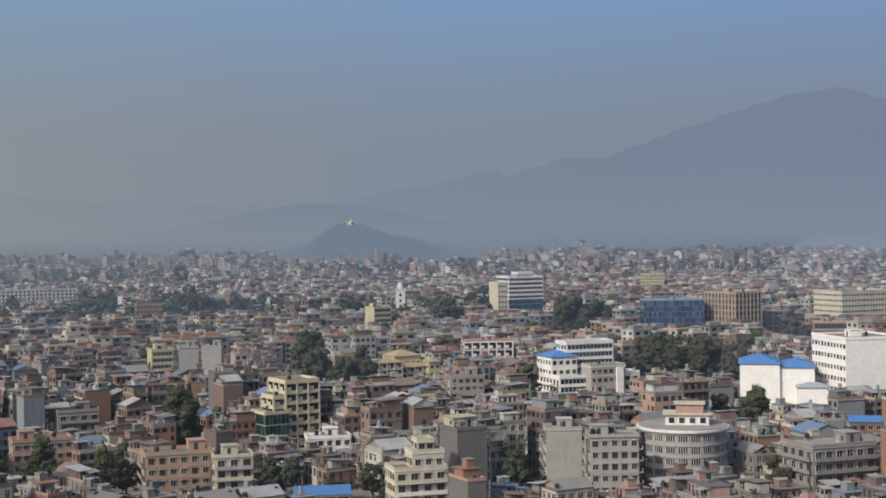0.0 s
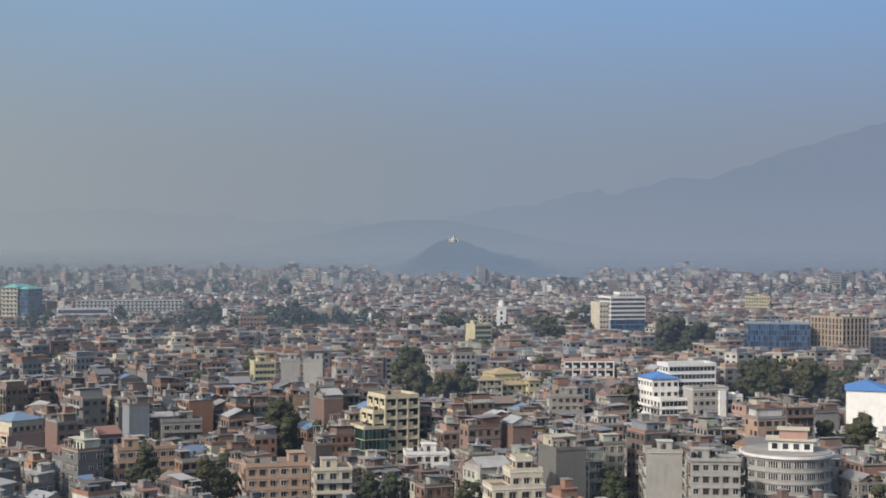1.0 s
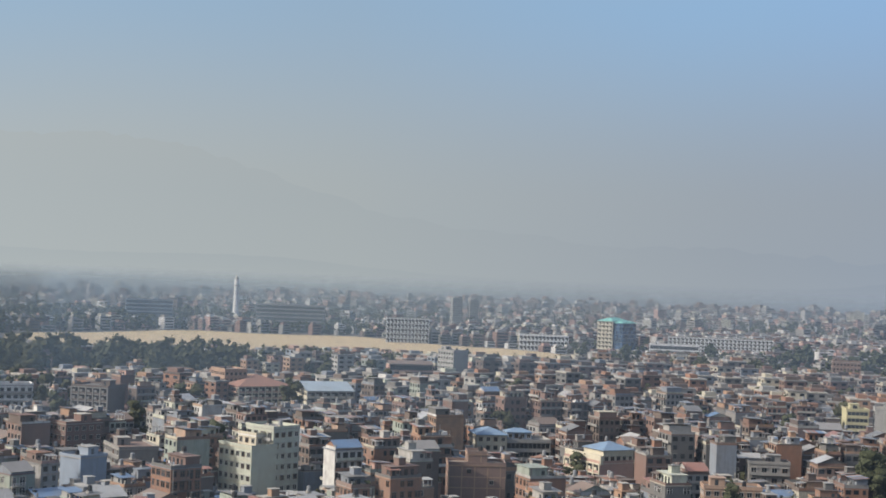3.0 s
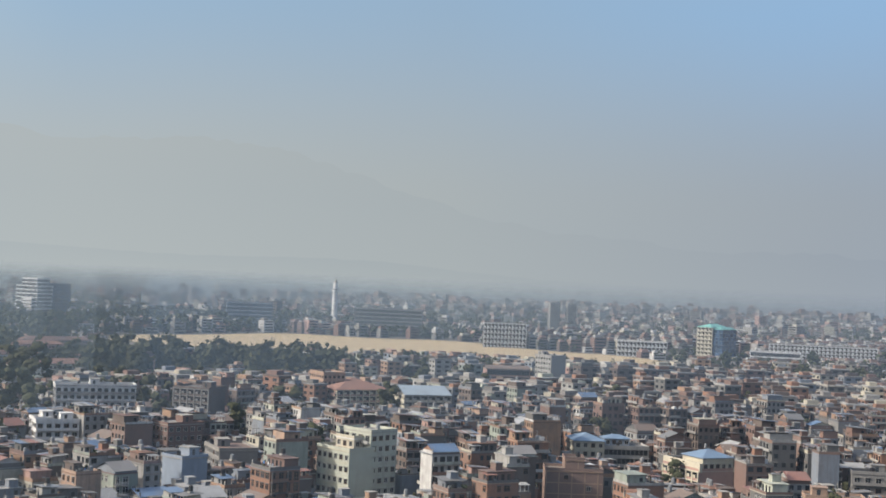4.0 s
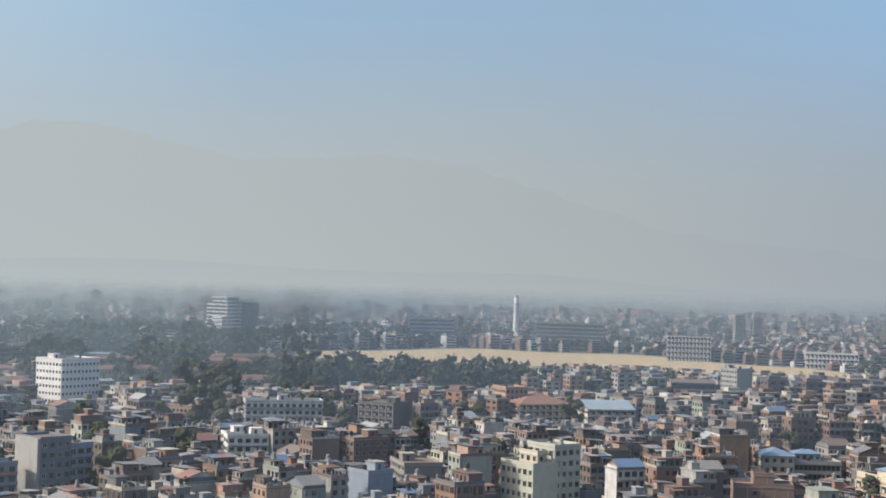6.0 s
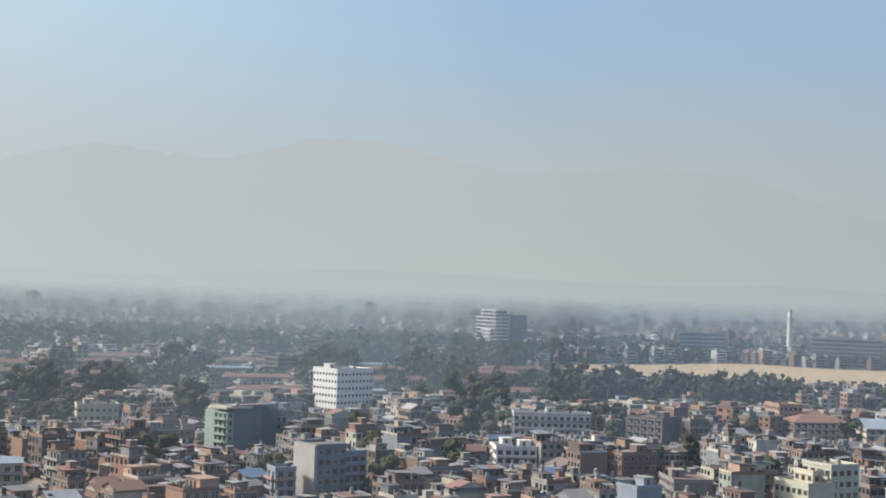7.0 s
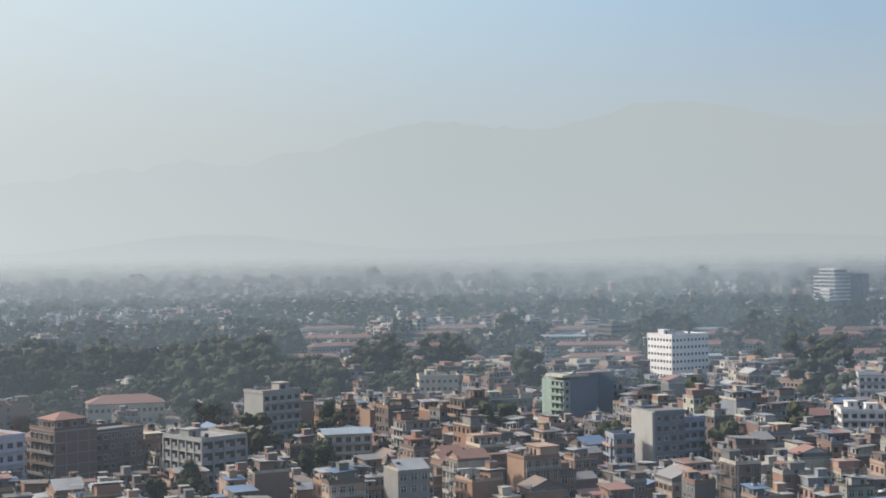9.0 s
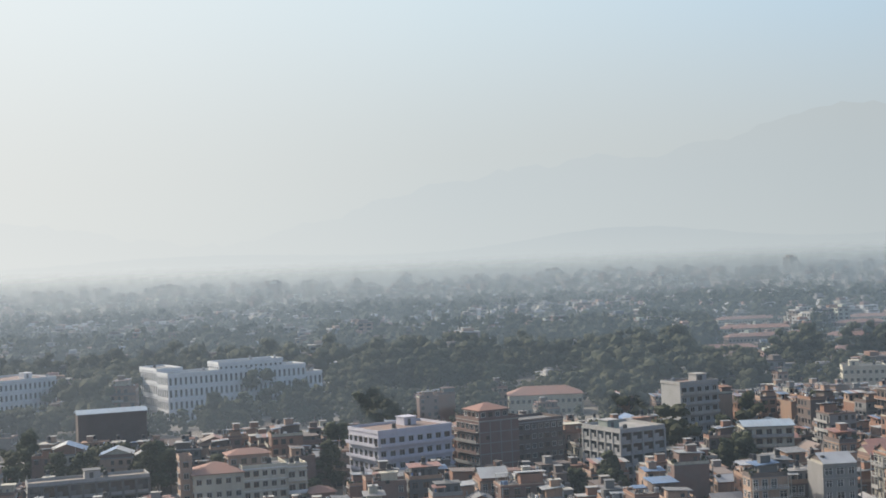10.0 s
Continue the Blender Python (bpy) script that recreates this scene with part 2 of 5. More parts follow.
def veil_material(name, dense, tint, low, high):
    """See-through sheet added to stand in for haze: haze tones by direction are painted into its colour."""
    m = bpy.data.materials.new(name)
    m.use_nodes = True
    n = Nodes(m.node_tree)
    pos = n.add("ShaderNodeNewGeometry").outputs["Position"]
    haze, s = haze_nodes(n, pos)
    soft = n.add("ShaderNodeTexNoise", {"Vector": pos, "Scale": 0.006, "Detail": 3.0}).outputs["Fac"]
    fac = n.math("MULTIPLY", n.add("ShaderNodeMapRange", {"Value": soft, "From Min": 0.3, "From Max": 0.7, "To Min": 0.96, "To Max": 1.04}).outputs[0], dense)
    # opacity raised towards the sun, to paint in the stronger haze there
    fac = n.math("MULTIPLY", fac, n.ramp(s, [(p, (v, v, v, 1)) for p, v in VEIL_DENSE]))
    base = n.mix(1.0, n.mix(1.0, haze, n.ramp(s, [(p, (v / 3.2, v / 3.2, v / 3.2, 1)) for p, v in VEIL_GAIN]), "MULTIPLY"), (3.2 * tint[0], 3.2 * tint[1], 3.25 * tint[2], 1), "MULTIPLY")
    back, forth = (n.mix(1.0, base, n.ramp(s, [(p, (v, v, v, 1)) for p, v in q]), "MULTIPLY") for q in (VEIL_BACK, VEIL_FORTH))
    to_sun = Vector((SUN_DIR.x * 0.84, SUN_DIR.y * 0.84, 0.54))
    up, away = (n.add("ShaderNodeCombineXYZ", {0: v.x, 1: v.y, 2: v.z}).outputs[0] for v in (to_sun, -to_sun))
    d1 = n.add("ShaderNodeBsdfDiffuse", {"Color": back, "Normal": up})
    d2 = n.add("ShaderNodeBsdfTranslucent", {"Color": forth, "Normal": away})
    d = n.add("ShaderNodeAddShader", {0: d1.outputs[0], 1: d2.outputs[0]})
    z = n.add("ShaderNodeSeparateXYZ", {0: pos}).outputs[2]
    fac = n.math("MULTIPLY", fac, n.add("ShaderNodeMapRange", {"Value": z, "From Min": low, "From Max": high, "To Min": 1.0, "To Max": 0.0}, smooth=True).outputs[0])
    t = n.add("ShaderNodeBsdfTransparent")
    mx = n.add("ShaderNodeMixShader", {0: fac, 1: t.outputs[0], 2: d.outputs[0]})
    n.add("ShaderNodeOutputMaterial", {"Surface": mx.outputs[0]})
    return m


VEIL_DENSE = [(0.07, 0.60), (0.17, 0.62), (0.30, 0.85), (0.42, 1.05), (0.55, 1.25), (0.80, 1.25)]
# colour factors by direction, tuned until the sheets reach the haze brightness
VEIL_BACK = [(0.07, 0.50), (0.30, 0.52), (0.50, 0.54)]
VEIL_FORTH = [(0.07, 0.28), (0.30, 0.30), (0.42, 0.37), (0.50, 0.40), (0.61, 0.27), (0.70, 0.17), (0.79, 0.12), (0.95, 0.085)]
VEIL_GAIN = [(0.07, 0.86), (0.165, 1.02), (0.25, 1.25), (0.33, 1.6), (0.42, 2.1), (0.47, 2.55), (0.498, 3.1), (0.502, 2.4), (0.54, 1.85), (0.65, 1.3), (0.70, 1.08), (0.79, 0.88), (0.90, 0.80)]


# ---------------------------------------------------------------- mesh helpers
class Mesher:
    """Collects boxes, prisms and quads into one mesh with several materials."""

    def __init__(self):
        self.v, self.f, self.m, self.mats = [], [], [], []

    def slot(self, mat):
        if mat not in self.mats:
            self.mats.append(mat)
        return self.mats.index(mat)

    def face(self, pts, mat):
        k = len(self.v)
        self.v += [tuple(p) for p in pts]
        self.f.append(tuple(range(k, k + len(pts))))
        self.m.append(self.slot(mat))

    def box(self, x0, x1, y0, y1, z0, z1, mat, bottom=True):
        k, s = len(self.v), self.slot(mat)
        self.v += [(x0, y0, z0), (x1, y0, z0), (x1, y1, z0), (x0, y1, z0), (x0, y0, z1), (x1, y0, z1), (x1, y1, z1), (x0, y1, z1)]
        fs = [(0, 1, 5, 4), (1, 2, 6, 5), (2, 3, 7, 6), (3, 0, 4, 7), (4, 5, 6, 7)] + ([(3, 2, 1, 0)] if bottom else [])
        self.f += [tuple(k + i for i in f) for f in fs]
        self.m += [s] * len(fs)

    def prism(self, cx, cy, z0, z1, r0, r1, sides, mat, a0=0.0, a1=2 * math.pi):
        k, s = len(self.v), self.slot(mat)
        full = a1 - a0 > 6.28
        steps = sides if full else sides + 1
        ang = [a0 + (a1 - a0) * i / sides for i in range(steps)]
        self.v += [(cx + r0 * math.cos(a), cy + r0 * math.sin(a), z0) for a in ang]
        self.v += [(cx + r1 * math.cos(a), cy + r1 * math.sin(a), z1) for a in ang]
        for i in range(sides):
            j = (i + 1) % steps
            self.f.append((k + i, k + j, k + steps + j, k + steps + i))
            self.m.append(s)
        if steps == 8:
            tops = [(0, 1, 2, 3), (0, 3, 4, 7), (4, 5, 6, 7)]
        else:
            tops = [tuple(range(steps))]
        for q in tops:
            self.f.append(tuple(k + steps + i for i in q))
            self.m.append(s)

    def mesh(self, name):
        me = bpy.data.meshes.new(name)
        me.from_pydata(self.v, [], self.f)
        for m in self.mats:
            me.materials.append(M[m] if isinstance(m, str) else m)
        me.polygons.foreach_set("material_index", self.m)
        me.update()
        return me


def part(name, mesher, parent, label="", kind=""):
    ob = new(name, mesher.mesh(name) if isinstance(mesher, Mesher) else mesher)
    ob.parent = parent
    return tagged(ob, label, kind=kind)


rng = random.Random(11)
TAKEN = []      # footprints: x, y, radius
CLEAR = []      # sight lines kept open from the camera to landmarks: turn from, turn to, distance, height


def polar(x, y):
    return math.degrees(math.atan2(-x, y)), math.hypot(x, y)


def at(yaw, dist):
    a = radians(yaw)
    return -math.sin(a) * dist, math.cos(a) * dist


def corrugated(ms, x0, x1, y0, y1, za, zb, mat, n=10):
    """A ridged metal sheet roof, sloping in y, with thickness."""
    for i in range(n):
        a, b = x0 + (x1 - x0) * i / n, x0 + (x1 - x0) * (i + 0.8) / n
        k, s = len(ms.v), ms.slot(mat)
        ms.v += [(a, y0, za), (b, y0, za), (b, y1, zb), (a, y1, zb), (a, y0, za + 0.14), (b, y0, za + 0.14), (b, y1, zb + 0.14), (a, y1, zb + 0.14)]
        for f in [(0, 1, 5, 4), (1, 2, 6, 5), (2, 3, 7, 6), (3, 0, 4, 7), (4, 5, 6, 7), (3, 2, 1, 0)]:
            ms.f.append(tuple(k + q for q in f))
            ms.m.append(s)
    k, s = len(ms.v), ms.slot(mat)
    ms.face([(x0, y0, za + 0.04), (x1, y0, za + 0.04), (x1, y1, zb + 0.04), (x0, y1, zb + 0.04)], mat)


def hip(ms, x0, x1, y0, y1, z, rise, mat, over=0.6):
    x0, x1, y0, y1 = x0 - over, x1 + over, y0 - over, y1 + over
    w, d = x1 - x0, y1 - y0
    ins = min(w, d) / 2
    if w >= d:
        a, b = (x0 + ins, (y0 + y1) / 2, z + rise), (x1 - ins, (y0 + y1) / 2, z + rise)
        quads = [[(x0, y0, z), (x1, y0, z), b, a], [(x1, y1, z), (x0, y1, z), a, b], [(x1, y0, z), (x1, y1, z), b], [(x0, y1, z), (x0, y0, z), a]]
    else:
        a, b = ((x0 + x1) / 2, y0 + ins, z + rise), ((x0 + x1) / 2, y1 - ins, z + rise)
        quads = [[(x0, y0, z), (x1, y0, z), a], [(x1, y1, z), (x0, y1, z), b], [(x1, y0, z), (x1, y1, z), b, a], [(x0, y1, z), (x0, y0, z), a, b]]
    for q in quads:
        ms.face(q, mat)
    ms.box(x0, x1, y0, y1, z - 0.2, z - 0.01, mat)


def parapet(ms, w, d, z, high, mat, t=0.18, x0=0.0, y0=0.0):
    ms.box(x0, x0 + w, y0, y0 + t, z, z + high, mat)
    ms.box(x0, x0 + w, y0 + d - t, y0 + d, z, z + high, mat)
    ms.box(x0, x0 + t, y0 + t, y0 + d - t, z, z + high, mat)
    ms.box(x0 + w - t, x0 + w, y0 + t, y0 + d - t, z, z + high, mat)


def tank(ms, x, y, z, r=0.7, h=1.3, mat="tank"):
    ms.box(x - r, x + r, y - r, y + r, z, z + 0.5, "slab")
    ms.prism(x, y, z + 0.5, z + 0.5 + h, r, r * 0.96, 8, mat)
    ms.prism(x, y, z + 0.5 + h, z + 0.7 + h, r * 0.9, r * 0.35, 8, mat)


# a face of a building: local origin, direction along it, outward normal
def faces_of(w, d):
    return {"front": ((0, 0), (1, 0), (0, -1), w), "right": ((w, 0), (0, 1), (1, 0), d),
            "back": ((w, d), (-1, 0), (0, 1), w), "left": ((0, d), (0, -1), (-1, 0), d)}


def on_face(ms, face, s0, s1, o0, o1, z0, z1, mat, thin=False):
    """A box on a face: along it s0 to s1, outwards o0 to o1. thin: its outer side alone."""
    (ox, oy), (ax, ay), (nx, ny), _ = face
    if thin:
        px, py, qx, qy = ox + ax * s0 + nx * o1, oy + ay * s0 + ny * o1, ox + ax * s1 + nx * o1, oy + ay * s1 + ny * o1
        ms.face([(px, py, z0), (qx, qy, z0), (qx, qy, z1), (px, py, z1)], mat)
        return
    xs = sorted((ox + ax * s0 + nx * o0, ox + ax * s1 + nx * o1))
    ys = sorted((oy + ay * s0 + ny * o0, oy + ay * s1 + ny * o1))
    ms.box(xs[0], xs[1], ys[0], ys[1], z0, z1, mat)


WINDOWS = {}


def window_mesh(w, h, pane, frame_mat, bars):
    key = (round(w, 1), round(h, 1), pane, frame_mat, bars)
    if key not in WINDOWS:
        ms, pm = Mesher(), Mesher()
        w, h = key[0], key[1]
        pm.box(-w / 2, w / 2, -0.02, 0.02, 0, h, pane)
        for a, b2, c, e in ((-w / 2 - 0.08, w / 2 + 0.08, -0.1, 0.0), (-w / 2 - 0.08, w / 2 + 0.08, h, h + 0.1),
                            (-w / 2 - 0.08, -w / 2, 0, h), (w / 2, w / 2 + 0.08, 0, h)):
            ms.box(a, b2, -0.10, 0.02, c, e, frame_mat)
        for i in range(bars):
            q = -w / 2 + w * (i + 1) / (bars + 1)
            ms.box(q - 0.03, q + 0.03, -0.06, 0.02, 0, h, frame_mat)
        ms.box(-w / 2 - 0.2, w / 2 + 0.2, -0.45, 0.0, h + 0.1, h + 0.22, "slab")
        WINDOWS[key] = ms.mesh("window"), pm.mesh("pane")
    return WINDOWS[key]


def put_window(parent, face, s, z, w, h, pane="pane", frame_mat="frame", bars=1):
    (ox, oy), (ax, ay), (nx, ny), _ = face
    frame_part, pane_part = window_mesh(w, h, pane, frame_mat, bars)
    ob = new("window", frame_part)
    ob.parent = parent
    ob.matrix_local = Matrix.Translation((ox + ax * s + nx * 0.03, oy + ay * s + ny * 0.03, z)) @ Matrix.Rotation(math.atan2(ay, ax), 4, "Z")
    part("pane", pane_part, ob)


def dress(root, ms, face, n, z0, st, style, wall, near, pane, trim, r):
    """Windows, bands and balconies of one face."""
    L = face[3]
    if style == "blank" or L < 2.5:
        return
    for k in range(n):
        z = z0 + k * st
        if style == "band":
            on_face(ms, face, 0.5, L - 0.5, 0.01, 0.05, z + 0.95, z + st - 0.55, pane)
            for i in range(int(L // 1.8) + 1):
                q = 0.5 + (L - 1.0) * i / (int(L // 1.8))if L > 1.9 else 0.5
                on_face(ms, face, q - 0.06, q + 0.06, 0.05, 0.12, z + 0.95, z + st - 0.55, trim)
            on_face(ms, face, -0.1, L + 0.1, 0.0, 0.3, z + st - 0.35, z + st - 0.1, trim)
            continue
        if style == "glass":
            c = max(1, round(L / 1.6))
            for i in range(c):
                on_face(ms, face, L * i / c + 0.06, L * (i + 1) / c - 0.06, 0.01, 0.06, z + 0.25, z + st - 0.06, pane)
            on_face(ms, face, 0, L, 0.0, 0.10, z - 0.02, z + 0.22, trim)
            continue
        if style == "loggia":
            c = max(1, round(L / 4.0))
            for i in range(c):
                on_face(ms, face, L * i / c + 0.35, L * (i + 1) / c - 0.35, 0.01, 0.05, z + 0.9, z + st - 0.45, pane)
                on_face(ms, face, L * i / c + 0.35, L * (i + 0.5) / c, 0.05, 0.09, z + 0.9, z + 1.0 + st * 0.3, trim)
                on_face(ms, face, L * i / c - 0.28, L * i / c + 0.28, 0.0, 0.38, z, z + st, trim)
            on_face(ms, face, L - 0.28, L + 0.28, 0.0, 0.36, z, z + st, trim)
            on_face(ms, face, -0.2, L + 0.2, 0.0, 0.45, z + st - 0.3, z + st, trim)
            continue
        if style == "strips":
            c = max(2, round(L / 3.2))
            for i in range(c):
                on_face(ms, face, L * (i + 0.3) / c, L * (i + 0.7) / c, 0.01, 0.05, z + 0.5, z + st - 0.3, pane)
                if k == 0:
                    on_face(ms, face, L * i / c - 0.25, L * i / c + 0.3, 0.0, 0.4, z0, z0 + n * st, wall)
            continue
        if style == "framed":
            on_face(ms, face, 0, L, 0.0, 0.06, z + st - 0.3, z + st, trim)
            if k == 0:
                for i in range(int(L // 4) + 1):
                    q = min(L - 0.3, i * 4.0)
                    on_face(ms, face, q, q + 0.3, 0.0, 0.05, z0, z0 + n * st, trim)
            if r.random() < 0.4 and near:
                put_window(root, face, L * r.uniform(0.2, 0.8), z + 1.0, 1.2, 1.2, pane)
            continue
        if style == "tall":
            on_face(ms, face, -0.1, L + 0.1, 0.0, 0.3, z + st - 0.3, z + st, trim)
            c = max(2, round(L / 2.6))
            for i in range(c):
                q = L * (i + 0.5) / c
                on_face(ms, face, q - 0.55, q + 0.55, 0.01, 0.05, z + 1.0, z + st - 1.3, pane)
                on_face(ms, face, q - 0.8, q + 0.8, 0.0, 0.28, z + st - 1.25, z + st - 1.05, trim)
            continue
        c = max(1, round(L / (2.7 if style == "punch" else 3.2)))
        if style == "balcony" and k > 0:
            on_face(ms, face, 0.2, L - 0.2, 0.0, 1.25, z - 0.12, z + 0.06, trim)
            on_face(ms, face, 0.2, L - 0.2, 1.13, 1.25, z + 0.06, z + 0.95, wall if k % 2 else trim)
        for i in range(c):
            s = L * (i + 0.5) / c
            ww = 1.35 if style == "punch" else 1.8
            lo, hh = (0.95, 1.45) if style == "punch" else (0.15, 2.2)
            if near:
                put_window(root, face, s, z + lo, ww, min(hh, st - lo - 0.4), pane)
            else:
                on_face(ms, face, s - ww / 2, s + ww / 2, 0.01, 0.06, z + lo, z + lo + min(hh, st - lo - 0.4), pane)
                on_face(ms, face, s - ww / 2 - 0.15, s + ww / 2 + 0.15, 0.0, 0.4, z + lo + min(hh, st - lo - 0.4) + 0.05, z + lo + min(hh, st - lo - 0.4) + 0.2, trim)
        if style == "punch" and r.random() < 0.5:
            on_face(ms, face, -0.06, L + 0.06, 0.0, 0.14, z + st - 0.15, z + st, trim)


def building(name, label, category, x, y, rot, w, d, h, n, wall, front="punch", side="punch", roof="flat", pane="pane", trim="slab", right=None, hut=True, top=None, seen=None):
    """One building with its corner at x, y, its front w long, d deep, h high, with n storeys."""
    r = random.Random(int(abs(x * 7 + y * 13)))
    root = new(name)
    root.matrix_world = pose(x, y, 0, 0, 0, rot)
    tagged(root, label, category)
    dist = math.hypot(x, y)
    near = dist < 640
    st = h / n
    ms = Mesher()
    ms.box(0, w, 0, d, -0.5, h, wall, False)
    fs = faces_of(w, d)
    for key, style in (("front", front), ("left", side), ("right", right or side)):
        dress(root, ms, fs[key], n, 0, st, style, wall, near, pane, trim, r)
    part("wall", ms, root)
    rf = Mesher()
    if roof == "flat":
        rf.box(-0.25, w + 0.25, -0.25, d + 0.25, h, h + 0.22, trim)
        pr = Mesher()
        parapet(pr, w + 0.3, d + 0.3, h + 0.22, 0.85, wall, 0.2, -0.15, -0.15)
        part("parapet", pr, root)
        rf.box(0.1, w - 0.1, 0.1, d - 0.1, h + 0.22, h + 0.26, "terrace")
    elif roof in ("tin_blue", "tin_grey", "tin_green", "tin_mix"):
        rf.box(-0.2, w + 0.2, -0.2, d + 0.2, h, h + 0.2, trim)
        m = d / 2
        corrugated(rf, -0.5, w + 0.5, -0.6, m, h + 0.25, h + 0.25 + d * 0.13, roof, max(6, int(w / 1.2)))
        corrugated(rf, -0.5, w + 0.5, d + 0.6, m, h + 0.25, h + 0.25 + d * 0.13, roof, max(6, int(w / 1.2)))
    else:
        hip(rf, 0, w, 0, d, h + 0.2, min(w, d) * 0.24, roof)
    part("roof", rf, root)
    if roof == "flat" and hut:
        hw, hd = min(4.5, w * 0.4), min(5.0, d * 0.5)
        hx, hy = r.uniform(0.5, max(0.6, w - hw - 0.5)), r.uniform(d * 0.3, d - hd - 0.3) if d - hd - 0.3 > d * 0.3 else d * 0.2
        hm = Mesher()
        hm.box(hx, hx + hw, hy, hy + hd, h + 0.2, h + 2.8, top or wall)
        hm.box(hx - 0.3, hx + hw + 0.3, hy - 0.3, hy + hd + 0.3, h + 2.8, h + 3.0, trim)
        hm.box(hx + hw * 0.3, hx + hw * 0.55, hy - 0.05, hy, h + 0.3, h + 2.3, "pane")
        part("stair_hut", hm, root)
        for _ in range(r.randint(1, 3)):
            tm = Mesher()
            tank(tm, r.uniform(1, w - 1), r.uniform(1, d - 1), h + 0.24 if r.random() < 0.5 else h + 0.24)
            part("water_tank", tm, root)
    a = radians(rot)
    cx, cy = x + (math.cos(a) * w - math.sin(a) * d) / 2, y + (math.sin(a) * w + math.cos(a) * d) / 2
    corners = [(x + math.cos(a) * p - math.sin(a) * q, y + math.sin(a) * p + math.cos(a) * q) for p, q in ((0, 0), (w, 0), (w, d), (0, d))]
    yaws = [polar(*c)[0] for c in corners]
    CLEAR.append((min(yaws), max(yaws), min(polar(*c)[1] for c in corners), 0.38 * h if seen is None else seen))
    TAKEN.append((x, y, math.cos(a), math.sin(a), w, d))
    return root


def claim(x, y, rot, w, d, seen):
    a = radians(rot)
    corners = [(x + math.cos(a) * p - math.sin(a) * q, y + math.sin(a) * p + math.cos(a) * q) for p, q in ((0, 0), (w, 0), (w, d), (0, d))]
    yaws = [polar(*c)[0] for c in corners]
    CLEAR.append((min(yaws), max(yaws), min(polar(*c)[1] for c in corners), seen))
    TAKEN.append((x, y, math.cos(a), math.sin(a), w, d))


def composite(name, label, x, y, rot, seen, wings):
    """A building of several wings: x0, x1, y0, y1, z0, z1, storeys, wall, front, left, right, roof, pane, trim."""
    r = random.Random(int(abs(x * 3 + y * 5)))
    root = tagged(new(name), label, "building")
    root.matrix_world = pose(x, y, 0, 0, 0, rot)
    near = math.hypot(x, y) < 640
    for x0, x1, y0, y1, z0, z1, n, wall, front, left, right, roof, pane, trim in wings:
        ms, w, d = Mesher(), x1 - x0, y1 - y0
        ms.box(x0, x1, y0, y1, z0 - 0.3, z1, wall, False)
        for key, style in (("front", front), ("left", left), ("right", right)):
            f = faces_of(w, d)[key]
            f = ((f[0][0] + x0, f[0][1] + y0), f[1], f[2], f[3])
            if n:
                dress(root, ms, f, n, z0, (z1 - z0) / n, style, wall, near, pane, trim, r)
        part("wing", ms, root)
        rf = Mesher()
        if roof == "flat":
            rf.box(x0 - 0.2, x1 + 0.2, y0 - 0.2, y1 + 0.2, z1, z1 + 0.2, trim)
            pr = Mesher()
            parapet(pr, w + 0.2, d + 0.2, z1 + 0.2, 0.9, wall, 0.2, x0 - 0.1, y0 - 0.1)
            part("parapet", pr, root)
            rf.box(x0 + 0.2, x1 - 0.2, y0 + 0.2, y1 - 0.2, z1 + 0.2, z1 + 0.24, "terrace")
            for _ in range(r.randint(0, 2)):
                tm = Mesher()
                tank(tm, r.uniform(x0 + 1, x1 - 1), r.uniform(y0 + 1, y1 - 1), z1 + 0.22)
                part("water_tank", tm, root)
        elif roof:
            hip(rf, x0, x1, y0, y1, z1 + 0.2, min(w, d) * 0.2, roof)
        if rf.v:
            part("roof", rf, root)
    xs, ys = [q[0] for q in wings] + [q[1] for q in wings], [q[2] for q in wings] + [q[3] for q in wings]
    a = radians(rot)
    ox, oy = x + math.cos(a) * min(xs) - math.sin(a) * min(ys), y + math.sin(a) * min(xs) + math.cos(a) * min(ys)
    claim(ox, oy, rot, max(xs) - min(xs), max(ys) - min(ys), seen)
    return root


def is_free(x, y, pad):
    for bx, by, c, s, w, d in TAKEN:
        u, v = (x - bx) * c + (y - by) * s, -(x - bx) * s + (y - by) * c
        if -pad < u < w + pad and -pad < v < d + pad:
            return False
    return True


# ---------------------------------------------------------------- ground, field and the hills round the valley
def sheet(name, pts, z, mat, label, category):
    ms = Mesher()
    ms.face([(x, y, z) for x, y in pts], mat)
    ob = new(name, ms.mesh(name))
    return tagged(ob, label, category, kind="structure")


sheet("ground", [(4990 * math.cos(radians(a)), 4990 * math.sin(radians(a))) for a in range(0, 360, 6)], 0.0, "ground",
      "dusty brown ground between the houses of the valley", "ground")

CLEAR.append((44, 62, 940, 4.0))
CLEAR.append((30, 44, 960, 3.0))
CLEAR.append((62, 70, 700, 3.0))
CLEAR.append((70, 100, 600, 3.0))
FIELD = [(21.0 + 22.5 * i / 24) for i in range(25)]


def field_near(yaw):
    return 1345 + 25 * math.sin(yaw * 0.9) + 40 * max(0, (yaw - 38) / 6)


def field_far(yaw):
    u = (yaw - 20.5) / 23.5
    return field_near(yaw) + 40 + 330 * max(0.0, math.sin(math.pi * u)) ** 0.8 * (0.55 + 0.6 * u)


sheet("field", [at(y, field_near(y)) for y in FIELD] + [at(y, field_far(y)) for y in reversed(FIELD)], 0.35, "field",
      "wide parade ground of dry straw-coloured grass", "field")
CLEAR.append((20.5, 43.5, 1345, 0.0))
for y0 in FIELD:
    CLEAR.append((y0 - 0.5, y0 + 0.5, field_near(y0), 0.0))


